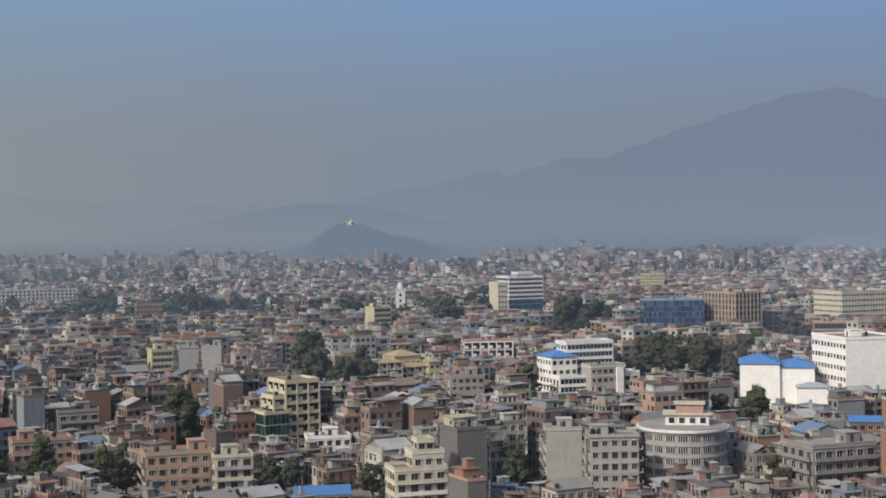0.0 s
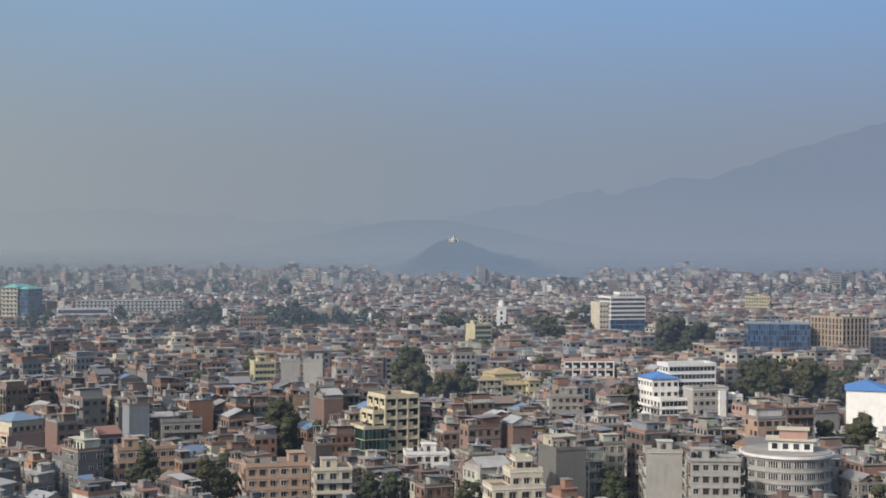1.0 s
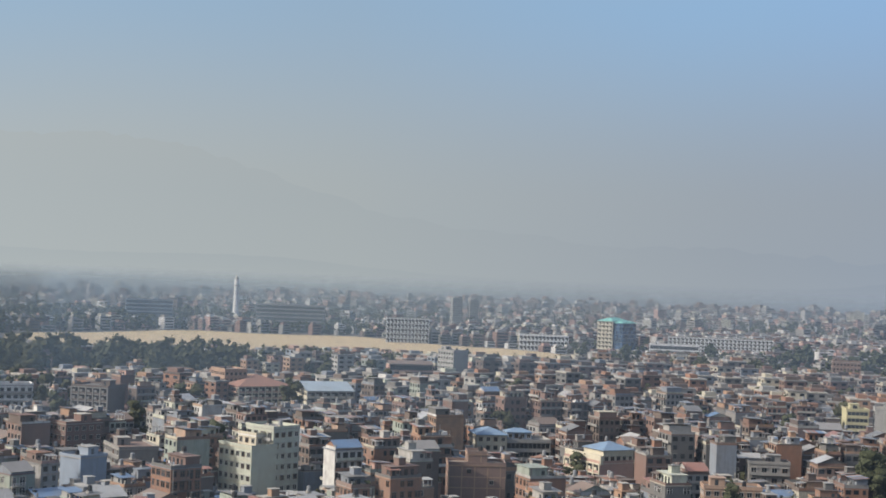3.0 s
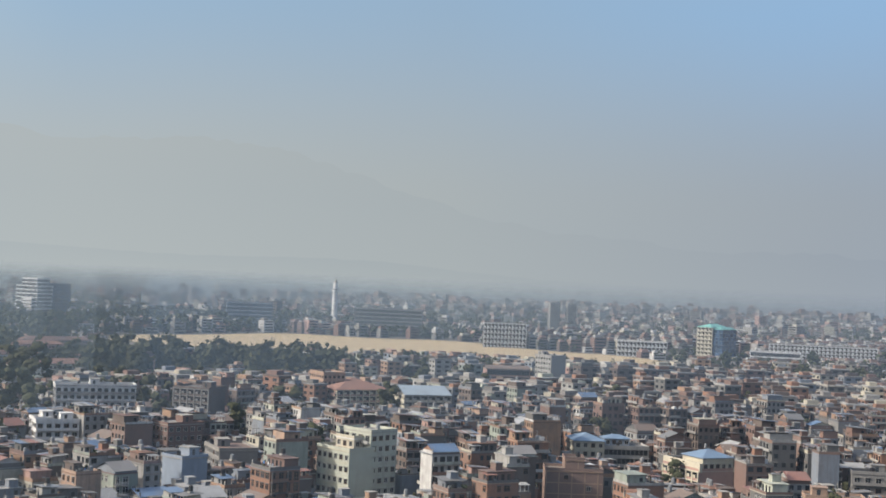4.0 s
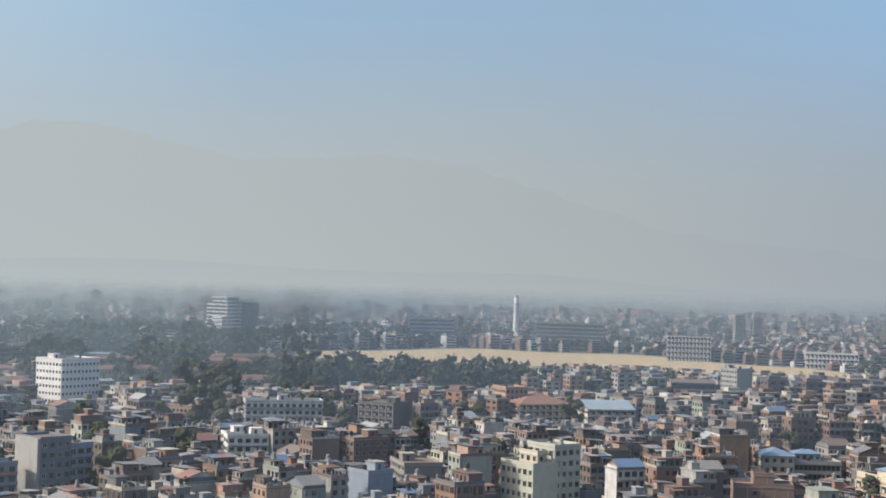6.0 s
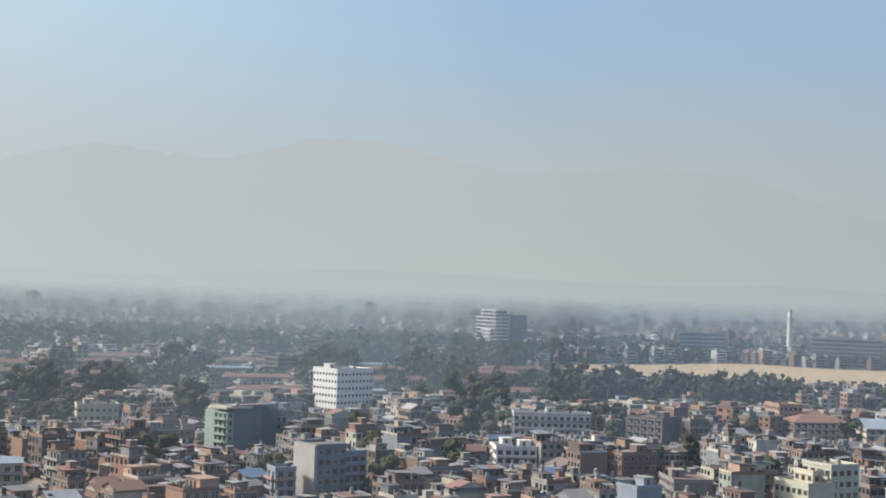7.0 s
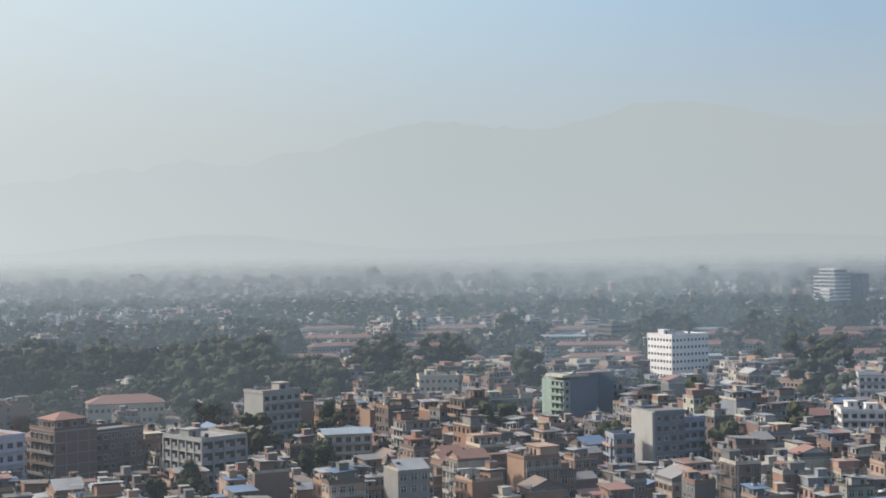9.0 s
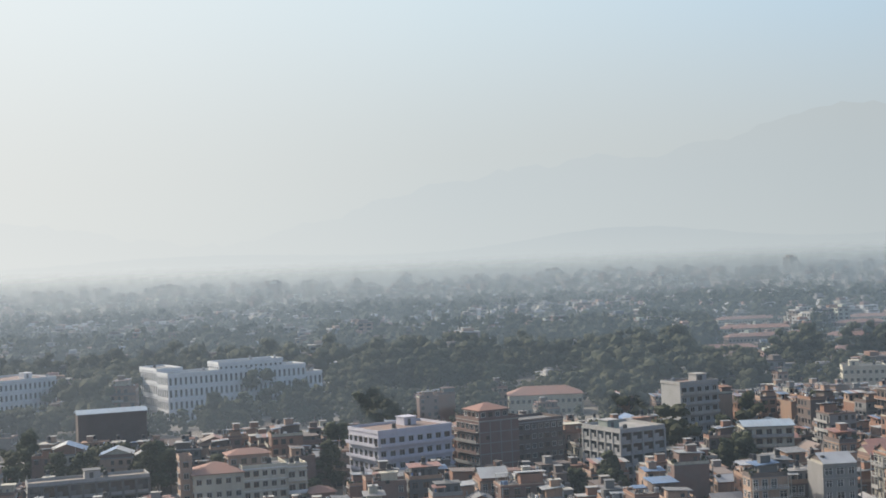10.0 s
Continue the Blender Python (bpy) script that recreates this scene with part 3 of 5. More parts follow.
def bell(x, c, s):
    return math.exp(-((x - c) / s) ** 2)


def ridge_main(yaw):
    e = 5.2 * bell(yaw, -17, 8.5) + 1.7 * bell(yaw, -4, 7) + 1.4 * bell(yaw, 18, 16) + 4.5 * bell(yaw, 40, 10.5) + 4.1 * bell(yaw, 53, 6) + 4.0 * bell(yaw, 62.5, 5.5) + 2.8 * bell(yaw, 72, 6.5) + 1.6 * bell(yaw, 80, 6) + 2.0 * bell(yaw, 97, 7) + 0.7 * bell(yaw, 57, 23)
    return e + 0.30 * noise.noise(Vector((yaw * 0.55, 3.1, 0))) + 0.20 * noise.noise(Vector((yaw * 1.9, 7.7, 0))) + 0.08 * noise.noise(Vector((yaw * 5.1, 2.3, 0)))


def ridge_low(yaw):
    e = 0.9 * bell(yaw, 71, 5.5) + 0.75 * bell(yaw, 50, 11) + 0.5 * bell(yaw, 34, 6) + 1.25 * bell(yaw, 3.5, 5) + 0.4 * bell(yaw, 88, 7) + 0.5
    return e - 0.55 + 0.06 * noise.noise(Vector((yaw * 1.3, 1.1, 0)))


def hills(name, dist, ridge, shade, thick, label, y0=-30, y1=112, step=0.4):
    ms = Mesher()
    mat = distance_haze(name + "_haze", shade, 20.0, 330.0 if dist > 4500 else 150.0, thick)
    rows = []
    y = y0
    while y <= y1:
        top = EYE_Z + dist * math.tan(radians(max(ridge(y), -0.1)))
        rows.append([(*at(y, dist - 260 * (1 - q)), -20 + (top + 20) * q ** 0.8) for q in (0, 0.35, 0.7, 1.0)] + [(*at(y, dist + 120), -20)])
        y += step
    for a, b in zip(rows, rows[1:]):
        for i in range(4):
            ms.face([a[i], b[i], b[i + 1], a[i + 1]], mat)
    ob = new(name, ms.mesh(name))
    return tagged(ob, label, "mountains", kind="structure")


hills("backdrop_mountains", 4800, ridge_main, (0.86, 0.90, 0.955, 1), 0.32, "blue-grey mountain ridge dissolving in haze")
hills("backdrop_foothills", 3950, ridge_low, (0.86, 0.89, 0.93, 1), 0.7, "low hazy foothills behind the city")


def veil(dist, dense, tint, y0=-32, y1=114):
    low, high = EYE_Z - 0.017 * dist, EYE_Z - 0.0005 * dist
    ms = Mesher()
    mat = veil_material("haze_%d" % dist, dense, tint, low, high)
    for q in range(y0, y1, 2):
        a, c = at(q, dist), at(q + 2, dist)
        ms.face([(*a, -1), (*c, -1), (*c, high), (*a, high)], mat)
    return tagged(new("haze", ms.mesh("haze")), "upright see-through sheet standing in for haze over the valley", "haze", kind="stuff")


# haze tint painted into each sheet: bluer near, tone of the horizon far off
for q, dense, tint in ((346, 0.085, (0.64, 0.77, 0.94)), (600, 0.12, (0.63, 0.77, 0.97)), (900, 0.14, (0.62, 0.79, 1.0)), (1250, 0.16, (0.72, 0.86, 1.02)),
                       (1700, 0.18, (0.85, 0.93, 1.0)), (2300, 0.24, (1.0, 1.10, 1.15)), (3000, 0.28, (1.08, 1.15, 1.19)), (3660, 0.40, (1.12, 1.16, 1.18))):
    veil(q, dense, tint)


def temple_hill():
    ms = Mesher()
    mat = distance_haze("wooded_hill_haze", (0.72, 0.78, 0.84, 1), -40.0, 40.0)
    cx, cy = at(1.2, 3440)
    nx, ny = 44, 10
    grid = []
    for j in range(ny + 1):
        row = []
        for i in range(nx + 1):
            u, v = -1 + 2 * i / nx, -1 + 2 * j / ny
            top = 104 * bell(u, -0.30, 0.46) + 50 * bell(u, 0.4, 0.40)
            z = top * max(0, 1 - v * v) ** 0.7 - 6 + 4 * noise.noise(Vector((u * 12, v * 5, 0)))
            row.append((cx + u * 247, cy + v * 150, z))
        grid.append(row)
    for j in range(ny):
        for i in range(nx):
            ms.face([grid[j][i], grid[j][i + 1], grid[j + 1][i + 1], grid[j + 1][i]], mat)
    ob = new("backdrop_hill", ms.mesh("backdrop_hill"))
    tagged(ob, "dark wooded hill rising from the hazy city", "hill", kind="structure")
    # the white shrine on its crown
    root = new("stupa")
    px, py = at(2.25, 3310)
    root.matrix_world = pose(px, py, 92, 0, 0, 2) @ Matrix.Scale(0.45, 4)
    tagged(root, "small white domed shrine with side towers on the hilltop", "stupa")
    d = Mesher()
    d.prism(0, 0, 0, 14, 16, 15, 16, "cement2")
    d.prism(0, 0, 14, 24, 15, 7, 16, "cement2")
    part("dome", d, root)
    s = Mesher()
    s.prism(0, 0, 24, 27, 5, 5, 4, "cream")
    s.prism(0, 0, 27, 38, 3.4, 0.6, 10, "yellow")
    part("spire", s, root)
    for q in (-22, 21):
        t = Mesher()
        t.box(q - 4, q + 4, -4, 4, 0, 16, "cement2")
        t.prism(q, 0, 16, 24, 4.5, 0.5, 8, "cement2")
        part("side_tower", t, root)


temple_hill()


# ---------------------------------------------------------------- landmark buildings
def b(name, label, *a, **k):
    return building(name, label, "building", *a, **k)


# north-west quarter
b("apartment_block", "apartment block with lime yellow and dark green stripes", -124.4, 687.3, 22.3, 10.5, 10.5, 18.6, 6, "yellow", "band", "blank", trim="yellow")
b("apartment_block", "plain grey cement apartment block with blank walls", -111.8, 690.5, 13.2, 9.3, 12.0, 19.6, 6, "cement2", "blank", "punch")
b("apartment_block", "plain grey cement apartment block beside its twin", -100.3, 687.2, 1.5, 9.5, 10.5, 20.0, 6, "cement2", "blank", "punch")
b("apartment_block", "pale yellow block with green window bands", -23.8, 992.6, 29.4, 13.6, 13.7, 21.5, 6, "yellow", "band", "blank", pane="greenpane", trim="cream")
b("office_building", "dark blue glass office block", 150.9, 900.8, -1.5, 38.4, 18.4, 28.6, 8, "bluish", "glass", "glass", pane="bluepane", trim="dark")
b("office_tower", "beige tower with vertical window strips", 207.4, 890.2, 31.9, 23.2, 27.5, 33.0, 9, "tan", "strips", "strips", trim="cream")
b("office_building", "tall white block with rows of small square windows", 165.3, 574.8, -79.3, 28.5, 24.8, 30.5, 7, "clean", "punch", "blank", trim="clean", right="blank")
b("school", "pink and white colonnaded school building", 29.1, 739.8, 5.7, 25.9, 10.8, 16.6, 4, "pink", "loggia", "punch", trim="white")
b("unfinished_building", "raw concrete frame building with empty windows", 17.1, 574.6, 1.3, 13.6, 12.0, 15.4, 5, "cement", "punch", "blank")
b("apartment_block", "grey cement block with a blank side wall", 38.3, 394.8, 0.5, 10.0, 8.0, 18.7, 6, "cement2", "blank", "balcony", trim="pale")
b("apartment_block", "pale cement block with narrow slot windows", 48.4, 377.6, 0.7, 13.1, 8.0, 18.9, 6, "cement2", "punch", "balcony")
b("pavilion", "low pavilion with a bright blue hip roof", -31.4, 385.0, 4.7, 14.9, 12.0, 3.2, 1, "cement", "loggia", "loggia", roof="tin_blue")
b("house", "orange plastered house with roof terraces", -119.4, 427.8, 23.6, 17.6, 8.3, 12.8, 4, "peach", "punch", "punch", trim="peach")
b("house", "peach coloured house with open terraces", -71.0, 380.8, 16.6, 17.4, 10.2, 15.5, 5, "peach", "punch", "balcony", trim="peach")
b("house", "beige terrace house with a tin shed on top", -52.3, 379.2, 13.8, 10.3, 8.0, 14.9, 5, "cream", "balcony", "punch")
b("house", "low white house with a roof parapet", -32.5, 449.3, 10.1, 13.9, 8.0, 9.4, 3, "white", "punch", "punch", trim="white")
b("apartment_block", "weathered grey apartment block with many balconies", 106.0, 368.5, 18.9, 19.7, 14.3, 16.4, 5, "cement", "balcony", "balcony")
b("house", "brick house with a blue sheet roof", 146.1, 464.4, -12.5, 10.3, 10.6, 9.8, 3, "brick", "punch", "punch", roof="tin_blue")
b("office_building", "long cream institutional block", 295.4, 954.9, 22.8, 41.9, 29.6, 29.7, 8, "cream", "punch", "punch", trim="cream")
b("office_building", "orange brown low block with a flat roof", 243.1, 841.5, -11.1, 19.7, 12.0, 17.0, 4, "peach", "band", "punch")
b("apartment_block", "bright yellow block far off", 257.9, 1554.6, -4.4, 25.4, 12.0, 24.4, 7, "yellow", "punch", "punch")
b("office_building", "long pale slab with window grid", -431.8, 1394.3, 19.2, 104.5, 12.0, 21.6, 6, "cement2", "loggia", "punch", trim="white")
b("house", "stepped red brick block", -220.6, 1152.5, 15.8, 21.7, 12.0, 18.4, 5, "brick2", "punch", "punch")
b("house", "grey house with long balconies", -120.6, 487.3, 21.9, 14.1, 8.0, 14.2, 4, "cement", "balcony", "blank")
# towards the parade ground
composite("office_building", "cream office block with green glass wing and dark window grid", -48.1, 471.1, 30.8, 4.0, [
    (8.5, 21.1, 1.5, 15, 0, 24.5, 7, "buff", "loggia", "loggia", "punch", "flat", "pane", "buff"),
    (4.5, 13.0, 2.5, 12, 0, 19.5, 6, "buff", "loggia", "loggia", "blank", "flat", "pane", "buff"),
    (0, 9.0, 0, 11, 0, 14.5, 4, "buff", "glass", "glass", "blank", "flat", "greenpane", "buff")])
composite("hotel", "white terraced building with stepped wings and a blue roof", 63.8, 577.6, 18.7, 5.0, [
    (0, 35, 5, 28, 0, 13.5, 4, "clean", "band", "balcony", "balcony", "flat", "pane", "clean"),
    (0, 12, 13, 27.5, 13.5, 21.5, 2, "clean", "punch", "punch", "punch", "tin_blue", "pane", "clean"),
    (9, 31, 17, 28, 13.5, 26.5, 4, "clean", "band", "punch", "band", "flat", "pane", "clean"),
    (12, 28, 0, 9, 0, 18.0, 5, "cement2", "punch", "blank", "punch", "flat", "pane", "clean"),
    (23.5, 26.5, -1.2, -0.05, 0, 17.5, 0, "clean", "", "", "", "", "pane", "clean"),
    (28, 35.5, 2, 11, 0, 14.5, 4, "clean", "balcony", "blank", "balcony", "flat", "pane", "clean")])
composite("market_hall", "large white windowless halls with blue sheet roofs", 132.0, 560.1, -13.3, 2.0, [
    (0, 15.5, 0, 24, 0, 20.5, 0, "clean", "", "", "", "tin_blue", "pane", "clean"),
    (15.5, 29, 1.5, 24, 0, 19.0, 0, "clean", "", "", "", "tin_blue", "pane", "clean"),
    (22, 34, -7, 1.4, 0, 12.0, 0, "clean", "", "", "", "tin_grey", "pane", "clean")])
composite("house", "cream villa with gables, balconies and planted terraces", -4.0, 367.4, 15.6, 2.0, [
    (0, 14.2, 0, 10, 0, 12.5, 4, "cream", "balcony", "punch", "punch", "flat", "pane", "white"),
    (5.5, 14.2, 2.5, 10, 12.5, 16.5, 1, "cream", "punch", "punch", "punch", "flat", "pane", "white"),
    (7.5, 12.0, 4.5, 10, 16.5, 19.2, 1, "cream", "punch", "punch", "punch", "flat", "pane", "white")])
composite("apartment_block", "pale green apartment block with a cream balcony face", -249.2, 372.8, 73.8, 3.0, [
    (0, 10.5, 0, 16.2, 0, 18.5, 5, "pale", "blank", "punch", "blank", "flat", "pane", "cream"),
    (9.0, 20.1, 0.3, 14, 0, 24.0, 7, "pale", "punch", "balcony", "blank", "flat", "pane", "cement2"),
    (5.0, 11.0, 4, 13, 18.5, 21.8, 1, "cream", "punch", "punch", "blank", "flat", "pane", "white")])
composite("office_building", "cream and salmon block with a curved frame and blue roof", -172.3, 479.6, 54.8, 3.0, [
    (0, 15, 0, 22.4, 0, 10.0, 3, "pink", "blank", "loggia", "punch", "flat", "pane", "cream"),
    (0, 1.2, -0.6, 22.4, 10.0, 13.0, 0, "cream", "", "", "", "", "pane", "cream"),
    (2, 15, 0.5, 13, 10.0, 14.6, 1, "cream", "punch", "punch", "punch", "tin_slate", "pane", "cream")])
composite("office_building", "grey and cream building with pale blue sheet roofs", -232.8, 505.8, 36.7, 3.0, [
    (0, 12, 0, 15, 0, 13.2, 4, "cream", "punch", "punch", "blank", "tin_slate", "pane", "cream"),
    (12, 30.5, 2, 15, 0, 10.5, 3, "cement2", "band", "blank", "band", "flat", "pane", "cement2"),
    (14, 24, 8, 15, 10.5, 13.5, 1, "bluish", "punch", "blank", "blank", "tin_slate", "pane", "cement2")])
composite("house", "orange brick building with a concrete frame", -190.6, 394.0, 30.8, 3.0, [
    (0, 17.7, 0, 10.2, 0, 16.8, 5, "brick2", "framed", "framed", "framed", "flat", "pane", "peach"),
    (6, 12, 2, 10, 16.8, 20.0, 1, "brick2", "framed", "framed", "framed", "flat", "pane", "peach")])
composite("hospital", "large white stepped hospital block with a grey wing", -1314.0, 1257.4, 86.3, 8.0, [
    (0, 24, 0, 40, 0, 42, 9, "clean", "band", "band", "punch", "flat", "pane", "clean"),
    (4, 24, 6, 34, 42, 51, 2, "clean", "band", "band", "punch", "flat", "pane", "clean"),
    (-5, 0, 4, 22, 0, 27, 6, "clean", "band", "balcony", "punch", "flat", "pane", "clean"),
    (24, 58, 5, 36, 0, 45, 10, "slate", "glass", "punch", "punch", "flat", "bluepane", "slate")])
composite("office_building", "tall block with a turquoise green sheet roof", -492.5, 1351.8, -10.9, 5.0, [
    (0, 17, 0, 31, 0, 36, 9, "cream", "loggia", "band", "blank", "tin_green", "pane", "cream"),
    (17, 27.5, 2, 29, 0, 34.5, 9, "slate", "glass", "blank", "glass", "tin_green", "bluepane", "slate")])
b("apartment_block", "pale plain block with a blank wall", -407.3, 843.1, 65.8, 12.7, 16.4, 25.3, 8, "cement2", "blank", "punch")
b("grandstand", "reddish stand with sloping white roof edges", -456.1, 844.9, 38.4, 30.0, 15.7, 14.0, 3, "pink", "band", "blank", roof="tin_mix")
b("office_building", "long colonnaded white palace front", -741.5, 1363.2, 31.5, 46.5, 12.0, 26.6, 5, "cement2", "loggia", "punch", trim="white")
b("office_building", "low white columned front", -587.5, 1373.9, 25.2, 51.5, 12.0, 16.0, 3, "white", "loggia", "punch", trim="white")
b("office_building", "low white row with window bands", -437.4, 1351.8, 19.9, 48.3, 12.0, 14.8, 3, "white", "band", "punch", trim="white")
b("office_building", "blue glass banded office slab", -1093.5, 1354.2, 41.9, 55.6, 12.0, 33.0, 7, "bluish", "band", "punch", pane="bluepane", trim="cement2")
b("office_building", "long dark office slab with window bands", -951.3, 1420.3, 26.1, 82.1, 14.0, 33.0, 7, "cement", "band", "punch")
b("school", "long school with a pale blue sheet roof", -384.3, 624.1, 46.6, 25.0, 29.3, 13.0, 4, "cream", "loggia", "punch", roof="tin_grey")
b("apartment_block", "unfinished grey block with open upper floor", -435.2, 503.0, 9.5, 18.5, 15.7, 18.8, 6, "brown", "loggia", "blank")
b("apartment_block", "brick red and cream apartment block", -345.8, 397.5, 71.0, 14.8, 14.1, 16.5, 5, "brick", "punch", "punch")
b("house", "house with a cream face and blank grey side", -311.0, 384.7, 54.0, 13.7, 20.1, 11.7, 4, "cement", "blank", "punch")
b("house", "plain blue grey cement block of flats", -289.9, 340.6, 80.4, 10.3, 9.6, 14.9, 5, "bluish", "blank", "blank")
b("house", "white stepped house with balconies", -416.6, 401.8, 66.0, 10.4, 8.9, 12.2, 4, "white", "balcony", "punch", trim="white")
b("apartment_block", "long white and grey row of flats", -484.4, 477.6, 50.4, 37.1, 11.8, 17.0, 5, "white", "balcony", "punch")
composite("school", "ochre yellow school with tiered tiled roofs", -14.0, 671.7, 26.2, 4.0, [
    (0, 33.3, 4, 24.9, 0, 9.5, 3, "yellow", "loggia", "punch", "punch", "ochre", "pane", "yellow"),
    (0, 12, 0, 10, 0, 12.5, 4, "yellow", "loggia", "punch", "punch", "ochre", "pane", "cream"),
    (12, 26, 8, 22, 9.5, 14.5, 1, "yellow", "punch", "punch", "punch", "ochre", "pane", "cream"),
    (27, 33.3, 1, 9, 0, 11.5, 3, "yellow", "punch", "punch", "punch", "ochre", "pane", "cream")])
composite("office_tower", "white tower with blue glass lower storeys and a roof cabin", 80.1, 1120.1, 20.9, 8.0, [
    (0, 30.5, 0, 22.7, 0, 20, 5, "bluish", "glass", "blank", "blank", "", "bluepane", "bluish"),
    (0, 30.5, 0, 22.7, 20, 37.3, 5, "white", "band", "band", "band", "flat", "pane", "white"),
    (-8, 0, 3, 20, 0, 33, 8, "cream", "punch", "blank", "blank", "flat", "pane", "white"),
    (10, 24, 5, 16, 37.3, 40.5, 1, "white", "punch", "punch", "punch", "flat", "pane", "white")])
composite("office_building", "salmon red building with stepped tile roofs", -423.3, 618.8, 59.4, 4.0, [
    (0, 30.8, 0, 18, 0, 13.0, 4, "pink", "loggia", "balcony", "punch", "tile", "pane", "cream"),
    (0, 13, 18, 36, 0, 20.0, 6, "peach", "punch", "punch", "punch", "flat", "pane", "peach"),
    (13, 30.8, 18, 34, 0, 14.0, 4, "pink", "punch", "punch", "loggia", "tile", "pane", "cream")])
# southern quarter
# slate on the blank front paints in its shade; the lit side stays green
composite("apartment_block", "mint green balcony block with shade painted on its blank side", -493.8, 324.9, 91.7, 5.0, [
    (0, 22.9, 0.4, 15.9, 0, 23.6, 7, "slate", "blank", "blank", "punch", "flat", "pane", "slate"),
    (-3.2, 0, 0, 9.5, 0, 22.0, 7, "green", "punch", "balcony", "blank", "", "pane", "green"),
    (-3.2, 0, 9.5, 16.2, 0, 22.0, 7, "green", "blank", "blank", "blank", "", "pane", "green"),
    (-4.2, 9, -0.6, 12, 23.6, 24.2, 0, "cream", "", "", "", "", "pane", "cream")])
# front painted darker for shade, thin end slab paler for sunlight
composite("apartment_block", "slate blue tower with shade painted on its front and a pale sunlit end", -370.5, 276.4, 83.3, 4.0, [
    (0, 11, 0, 14, 0, 22.6, 7, "slate", "punch", "blank", "blank", "flat", "pane", "slate"),
    (11, 19.5, 1.2, 13, 0, 20.0, 6, "bluish", "balcony", "blank", "punch", "flat", "pane", "bluish"),
    (-1.0, 0, 0, 14, 0, 23.2, 0, "cement2", "", "", "", "", "pane", "cement2")])
composite("house", "narrow house with blue walls and pale pink balconies", -375.5, 263.7, 74.9, 4.0, [
    (0, 7.0, 0, 8, 0, 15.5, 5, "bluish", "balcony", "balcony", "blank", "flat", "pane", "pink")])
composite("palace", "long white palace wing with rows of windows and a raised centre", -683.1, 5.4, 109.5, 6.0, [
    (0, 72, 0, 15, 0, 23.0, 4, "clean", "tall", "tall", "tall", "flat", "pane", "clean"),
    (26, 60, 0.5, 14.5, 23.0, 26.5, 1, "clean", "tall", "tall", "tall", "flat", "pane", "clean"),
    (0, 13, 15, 40, 0, 24.5, 4, "clean", "tall", "tall", "tall", "flat", "pane", "clean"),
    (72, 82, 2, 14, 0, 18.5, 3, "clean", "tall", "blank", "tall", "flat", "pane", "clean")])
composite("house", "beige villa with brown tiled hip roofs and white terraces", -408.9, 9.5, 96.7, 4.0, [
    (0, 14, 0, 13, 0, 15.0, 4, "cream", "punch", "punch", "punch", "tile", "pane", "peach"),
    (14, 27, 0.5, 13, 0, 15.5, 5, "cream", "punch", "blank", "punch", "flat", "pane", "white"),
    (11, 23, 6, 13, 15.5, 19.0, 1, "peach", "punch", "punch", "punch", "tile", "pane", "peach"),
    (-3.5, 0, 3, 9, 0, 19.5, 6, "peach", "punch", "punch", "punch", "flat", "pane", "peach"),
    (27, 33, 1, 11, 0, 15.0, 4, "cream", "balcony", "blank", "punch", "flat", "pane", "white"),
    (33, 40, -4, 5, 0, 7.5, 2, "brick", "punch", "punch", "punch", "tile", "pane", "brick")])
composite("unfinished_building", "dark red brick shell with a small tiled top", -443.9, 101.1, 107.2, 4.0, [
    (0, 15, 0, 15, 0, 21.0, 6, "brick", "framed", "balcony", "punch", "flat", "pane", "slab"),
    (15, 33, 1, 14, 0, 19.0, 6, "brown", "punch", "blank", "punch", "flat", "pane", "slab"),
    (2, 13, 3, 13, 21, 24.0, 1, "brick2", "punch", "punch", "punch", "tile", "pane", "slab")])
b("apartment_block", "bright white block with rows of small windows", -633.3, 484.5, 92.6, 26.7, 21.2, 28.0, 7, "clean", "punch", "punch", trim="clean", seen=3.0)
b("apartment_block", "pale concrete tower with a blank stair shaft", -481.9, 184.5, 104.0, 16.7, 12.1, 25.1, 7, "cement2", "balcony", "blank")
b("house", "cream house with a light blue sheet roof", -429.0, 185.6, 78.6, 16.1, 11.3, 15.5, 5, "cream", "balcony", "punch", roof="tin_grey")
b("house", "dark grey house with a cream end", -519.8, 301.0, 69.9, 12.1, 8.0, 13.1, 4, "dark", "blank", "punch", trim="cream")
b("house", "beige old town house with cornices", -614.4, 316.4, 67.8, 19.5, 12.5, 14.9, 4, "cream", "punch", "punch", trim="cream")
b("barracks", "long low beige wing", -772.9, 469.4, 61.7, 65.1, 10.0, 6.5, 2, "cement2", "loggia", "punch")
b("office_building", "brown banded office slab", -919.6, 644.3, 95.0, 26.1, 16.9, 17.9, 5, "brown", "band", "band")
b("house", "white terraced house with deep balconies", -404.1, 389.3, 56.1, 16.3, 8.0, 13.3, 4, "white", "balcony", "punch", trim="white")
b("house", "orange plastered villa in a garden", -539.1, 477.9, 7.5, 14.9, 20.0, 11.2, 3, "peach", "punch", "punch")
b("apartment_block", "lilac white apartment block with balconies", -435.3, 66.9, 111.3, 27.2, 18.9, 20.2, 5, "lilac", "balcony", "balcony", trim="lilac")
b("office_building", "grey banded office block with a dark flat roof", -420.8, 140.9, 107.2, 17.0, 20.5, 17.8, 5, "cement2", "loggia", "loggia", trim="cement2", top="sage")
b("school", "long cream house with a red tiled hip roof", -630.4, 158.4, 78.9, 33.8, 14.4, 9.2, 2, "cream", "punch", "punch", roof="tile")
